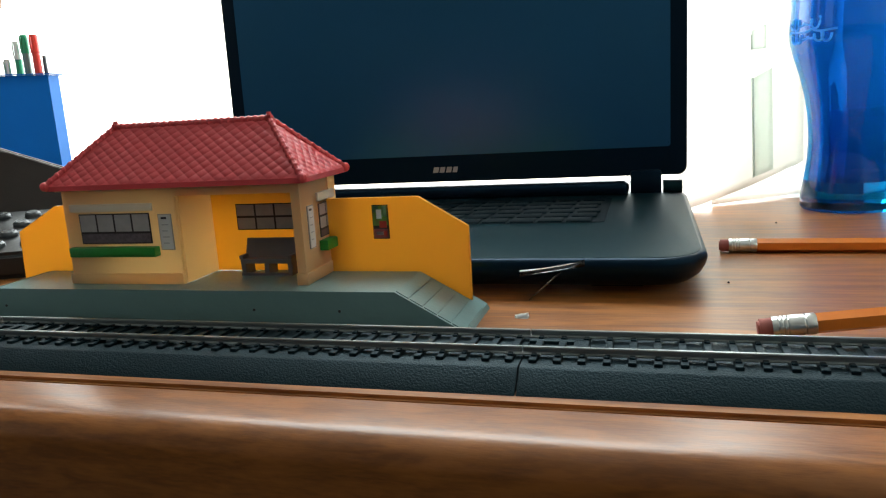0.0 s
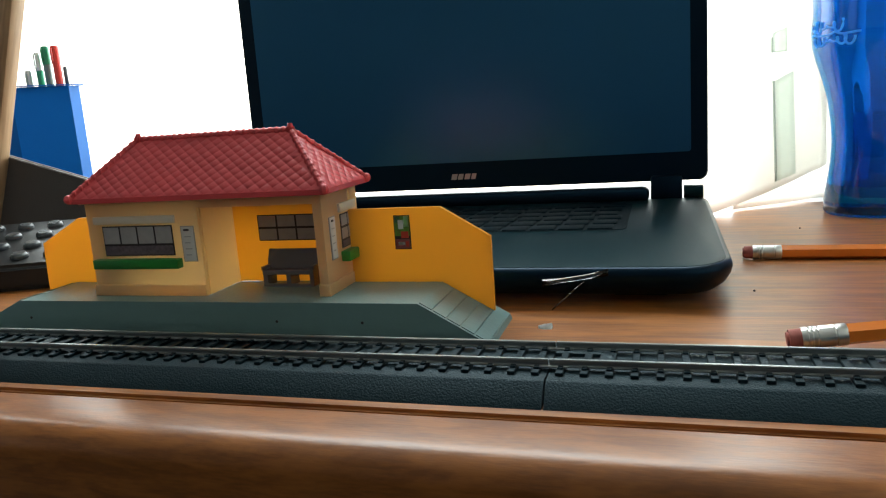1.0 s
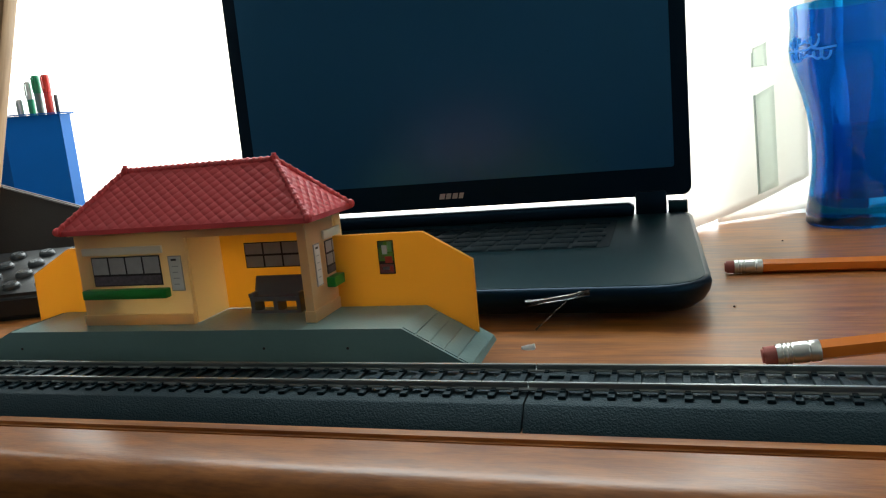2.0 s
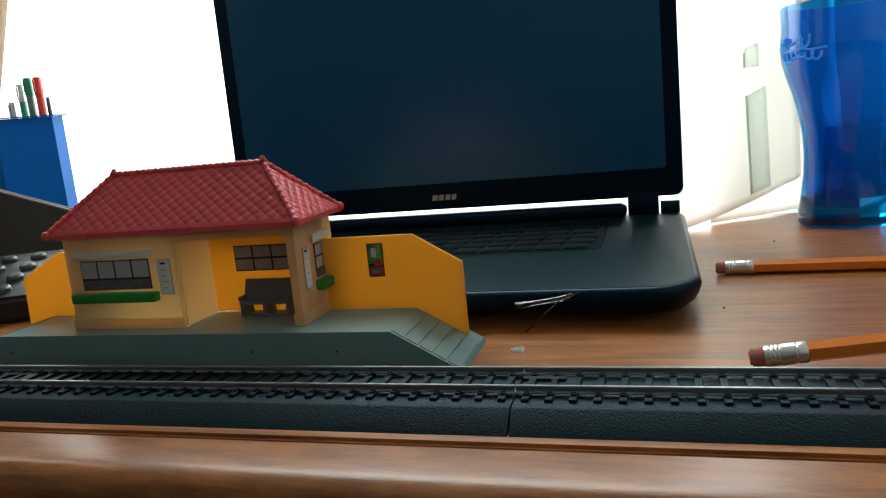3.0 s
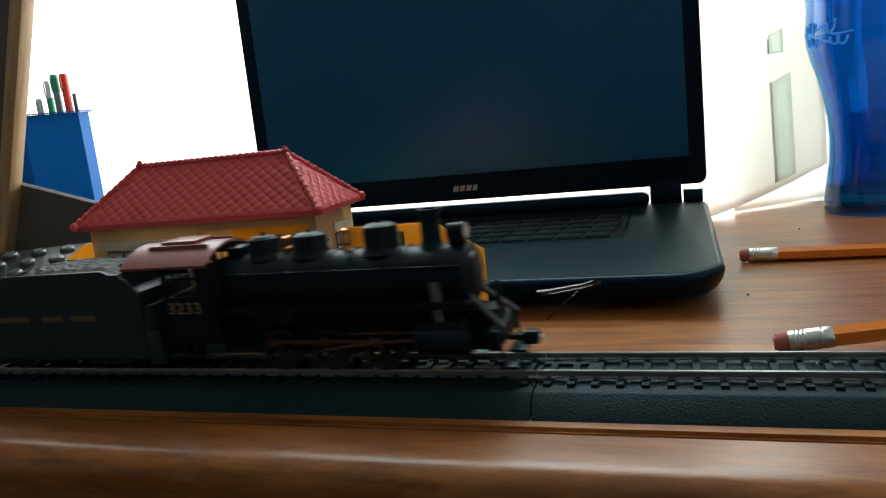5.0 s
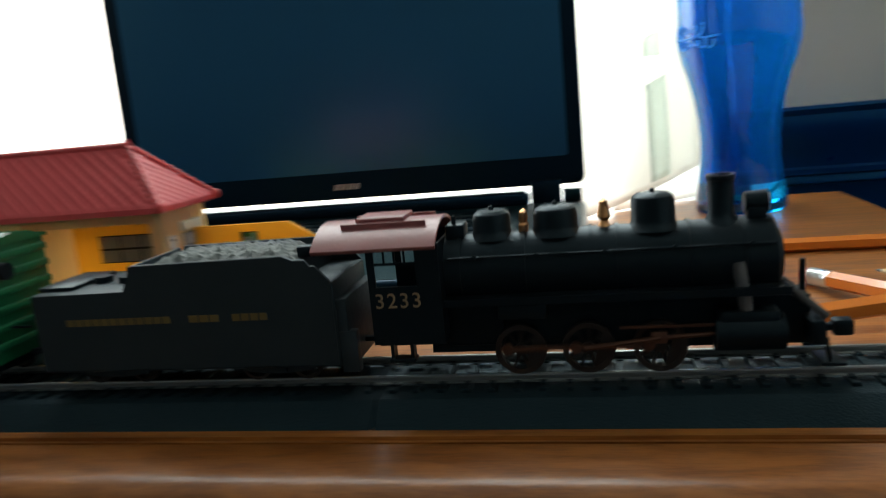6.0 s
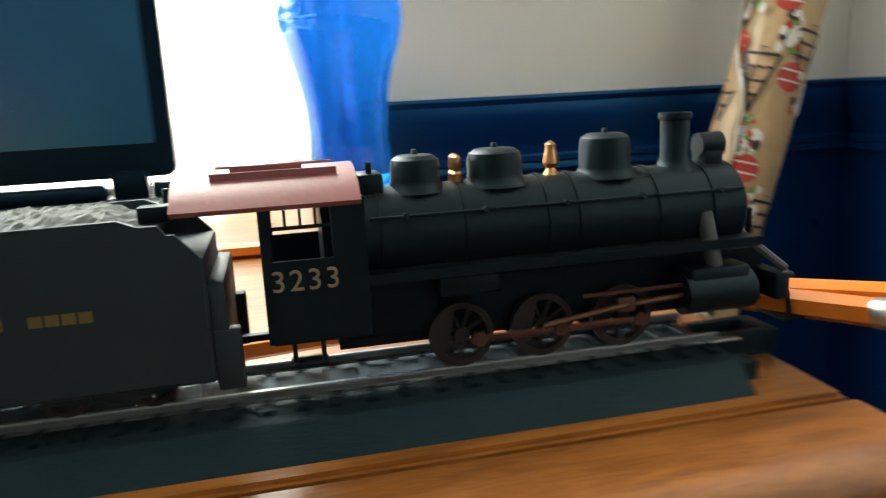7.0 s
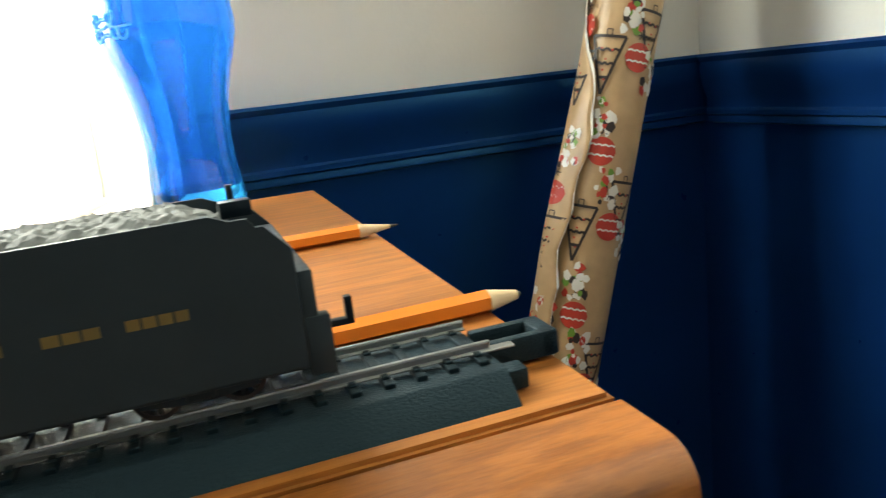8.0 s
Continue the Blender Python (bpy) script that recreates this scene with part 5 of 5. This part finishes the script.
box(b, 0.0020, 0.0120, -0.0012, 0.0012, 0.0088, 0.0104, 0.0003)
box(b, 0.0105, 0.0123, -0.0012, 0.0012, 0.0088, 0.0155, 0.0003)
part("drawbar", b, M_LOCO, tender)
b = B()
box(b, -TL - 0.009, -TL, -0.0012, 0.0012, 0.0080, 0.0098, 0.0003)
part("coupler", b, M_LOCO, tender)
TR = 0.0051
tsets = []
for xc in (-0.0235, -0.0805):
    for s in (-1, 1):
        b = B()
        prism(b, [(xc - 0.0120, 0.0040), (xc - 0.0120, 0.0064), (xc - 0.004, 0.0085), (xc + 0.004, 0.0085), (xc + 0.0120, 0.0064), (xc + 0.0120, 0.0040), (xc + 0.003, 0.0030), (xc - 0.003, 0.0030)], s * 0.0108, s * 0.0124, "y")
        box(b, xc - 0.0030, xc + 0.0030, s * 0.0106, s * 0.0130, 0.0035, 0.0075, 0.0004)
        part("truck_side_frame", b, M_TENDER, tender)
    for dx in (-0.0085, 0.0085):
        tsets.append((wheelset(tender, xc + dx, TR, 0), xc + dx, TR))

# ---- green car ----
car = thing("freight_car", Matrix(), "dark green ribbed model freight car behind the tender", "model freight car")
GL = 0.118
b = B()
box(b, -GL, 0, -0.0155, 0.0155, 0.0085, 0.0480, 0.0008)
gbody = part("car_body", b, M_GCAR, car)
for k in range(6):
    z_ = 0.0130 + k * 0.0060
    b = B()
    box(b, 0, 0.0014, -0.0150, 0.0150, z_, z_ + 0.0026, 0.0006)
    part("end_rib", b, M_GCAR, gbody)
for k in range(12):
    x = -0.004 - k * 0.0098
    for s in (-1, 1):
        b = B()
        box(b, x - 0.0011, x + 0.0011, s * 0.0155, s * 0.0170, 0.0088, 0.0474, 0.0004)
        part("side_rib", b, M_GCAR, gbody)
b = B()
prism(b, [(-0.0165, 0.0478), (0.0165, 0.0478), (0.0165, 0.0490), (0.0, 0.0515), (-0.0165, 0.0490)], -GL - 0.001, 0.001, "x")
groof = part("car_roof", b, M_GCAR, car)
for k in range(9):
    x = -0.006 - k * 0.0133
    b = B()
    prism(b, [(-0.0167, 0.0487), (0.0167, 0.0487), (0.0167, 0.0496), (0.0, 0.0522), (-0.0167, 0.0496)], x - 0.0008, x + 0.0008, "x")
    part("roof_rib", b, M_GCAR, groof)
b = B()
box(b, 0.001, 0.009, -0.0012, 0.0012, 0.0080, 0.0098, 0.0003)
rod(b, (0.0090, -0.008, 0.020), (0.0016, -0.008, 0.020), 0.0005, seg=6)
part("coupler", b, M_LOCO, car)
b = B()
rod(b, (0.0030, -0.0105, 0.0400), (0.0062, -0.0105, 0.0400), 0.0030, seg=16)
rod(b, (0.0, -0.0105, 0.0400), (0.0062, -0.0105, 0.0400), 0.0006, seg=6)
part("brake_wheel", b, M_LOCO, car)
b = B()
box(b, -GL + 0.004, -0.004, -0.010, 0.010, 0.0050, 0.0088)
part("underframe", b, M_LOCO, car)
gsets = []
for xc in (-0.0200, -0.0980):
    for s in (-1, 1):
        b = B()
        prism(b, [(xc - 0.0110, 0.0040), (xc - 0.0110, 0.0064), (xc - 0.004, 0.0080), (xc + 0.004, 0.0080), (xc + 0.0110, 0.0064), (xc + 0.0110, 0.0040), (xc + 0.003, 0.0030), (xc - 0.003, 0.0030)], s * 0.0108, s * 0.0124, "y")
        part("truck_side_frame", b, M_LOCO, car)
    for dx in (-0.0080, 0.0080):
        gsets.append((wheelset(car, xc + dx, TR, 0), xc + dx, TR))


# ---- what moves ----
def along(keys, t):
    """Straight-line reading of (time, value) pairs."""
    for (t0, v0), (t1, v1) in zip(keys, keys[1:]):
        if t <= t1:
            return v0 + (v1 - v0) * (t - t0) / (t1 - t0)
    return keys[-1][1]


CHIM = [(0.0, -0.640), (3.3, -0.2530), (3.5, -0.2290), (3.9, -0.1820), (4.2, -0.1450), (5.3, 0.0072), (5.5, 0.0330), (5.7, 0.0620), (5.9, 0.0890), (6.0, 0.1020), (6.2, 0.1270), (6.4, 0.1500),
        (6.6, 0.1745), (6.8, 0.1985), (7.0, 0.2210), (7.2, 0.2448), (7.3, 0.2575), (7.4, 0.2720), (7.5, 0.285), (8.0, 0.285)]
TEND = [(t, v - 0.1110) for t, v in CHIM if t <= 7.2] + [(7.3, 0.1450), (7.4, 0.1555), (7.5, 0.1665), (7.6, 0.1755), (7.7, 0.1820), (7.8, 0.1855), (8.0, 0.1865)]


def motions():
    times = [i / 30 for i in range(241)]
    on = [t for t in times if t <= 7.301]
    fall = [(7.4, 0.2723, C, ZR + 0.0008, -1.0, 0, 0), (7.4333, 0.2765, C - 0.001, ZR - 0.0010, 3, -1, 1), (7.4667, 0.2770, C - 0.005, ZR - 0.0050, 10, -4, -3), (7.5, 0.2755, C - 0.011, -0.0045, 20, -8, -6), (7.5333, 0.2825, C - 0.011, -0.0110, 30, -8, 0),
            (7.5667, 0.2915, C - 0.007, -0.0270, 42, -9, 7), (7.6, 0.3020, C - 0.010, -0.0347, 50, -10, 8), (7.6333, 0.3120, C - 0.010, -0.080, 64, -11, 9), (7.6667, 0.3240, C - 0.010, -0.170, 76, -12, 10), (7.7333, 0.338, C - 0.012, -0.36, 95, -14, 12), (7.8333, 0.350, C - 0.015, -0.60, 120, -20, 14), (7.9, 0.365, C - 0.016, -0.70, 150, -30, 15), (8.0, 0.368, C - 0.016, -0.705, 175, -30, 15)]
    rows = [(t, pose(along(CHIM, t), C, ZR)) for t in on[::3]]
    rows += [(t, pose(x, y, z_, roll_, p_, w_)) for t, x, y, z_, p_, roll_, w_ in fall]
    walk(loco, rows)
    walk(tender, [(t, pose(along(TEND, t), C, ZR)) for t in times[::3]])
    walk(car, [(t, pose(along(TEND, t) - 0.1215, C, ZR)) for t in times[::3]])
    for keys, sets in ((CHIM, wheelsets), (TEND, tsets), (TEND, gsets)):
        for ob_, x, r in sets:
            walk(ob_, [(t, Matrix.Translation((x, 0, r)) @ Matrix.Rotation((along(keys, t) - keys[0][1]) / r, 4, "Y")) for t in times])
    for ob_ in rods:
        walk(ob_, [(t, pose(CRK * math.cos((along(CHIM, t) + 0.640) / DR), 0, DR - CRK * math.sin((along(CHIM, t) + 0.640) / DR))) for t in times])

    # pencil b rests on the pencils that the engine shoves, then drops flat
    def pb(dx, tilt, turn=0.8, lift=0.0):
        return pose(PB_[0] + dx, PB_[1], 0.0037 + lift, 0, -tilt, turn)
    walk(pen_b, [(0.0, pb(0, 6.8)), (6.3, pb(0, 6.8)), (6.6, pb(0.003, 7.2)), (6.8, pb(0.006, 6.2)), (6.9, pb(0.006, 4.6)), (7.0, pb(0.004, 2.6)), (7.1, pb(0.001, 0.6)), (7.2, pb(0, 0)), (7.4, pb(0, 0)), (7.4667, pb(0, 1.5, lift=0.010)), (7.5, pb(0, 2, lift=0.0145)), (7.5333, pb(0, 1, lift=0.011)), (7.6, pb(0, 0)), (8.0, pb(0, 0))])

    # pencils c and d lie over the rails; the engine pushes them off the desk
    def pc(x, y, turn, tilt=5.2, z_=0.0040):
        return pose(x, y, z_, 0, -tilt, turn)
    CX, CY = 0.1570, 0.1460
    walk(pen_c, [(0.0, pc(CX, CY, -73)), (6.45, pc(CX, CY, -73)), (6.6, pc(CX, CY, -67)), (6.8, pc(CX, CY, -59)), (7.0, pc(CX, CY, -52, 4.6)), (7.1, pc(CX, CY, -54, 4.0)), (7.2, pc(CX, CY, -54, 3.6)), (7.4, pc(CX, CY, -53, 3.0)),
                 (7.4667, pose(0.160, 0.134, 0.028, 0, 16, -44)), (7.5, pose(0.168, 0.118, 0.060, 0, 41, -28)), (7.5333, pose(0.178, 0.097, 0.078, 0, 42, 0)), (7.5667, pose(0.187, 0.076, 0.089, 0, 41, 26)), (7.6, pose(0.197, 0.060, 0.092, 0, 39.4, 45)), (7.6667, pose(0.232, 0.060, 0.064, 0, 40, 49)), (7.7333, pose(0.268, 0.062, 0.006, 0, 42, 51)),
                 (7.8, pose(0.31, 0.065, -0.18, 0, 50, 54)), (7.9, pose(0.34, 0.07, -0.48, 0, 50, 60)), (8.0, pose(0.35, 0.09, -0.70, 0, 5, 64))])

    def pd(x, y, turn, tilt=-4.6, z_=0.0185):
        return pose(x, y, z_, 0, -tilt, turn)
    walk(pen_d, [(0.0, pd(0.2414, -0.0268, 107)), (6.7, pd(0.2414, -0.0268, 107)), (6.9, pd(0.2567, -0.0215, 112)), (7.0, pd(0.2660, -0.0175, 115)), (7.05, pd(0.2610, -0.0260, 103, -3.0, 0.0135)), (7.1, pd(0.2521, -0.0352, 91, 0.0, 0.0059)), (7.1667, pd(0.268, -0.032, 88, 6, -0.030)), (7.2333, pd(0.31, -0.02, 92, 18, -0.085)),
                 (7.4, pd(0.36, -0.02, 88, 35, -0.34)), (7.6, pd(0.38, -0.02, 84, 10, -0.71)), (8.0, pd(0.38, -0.02, 84, 0, -0.735))])


motions()
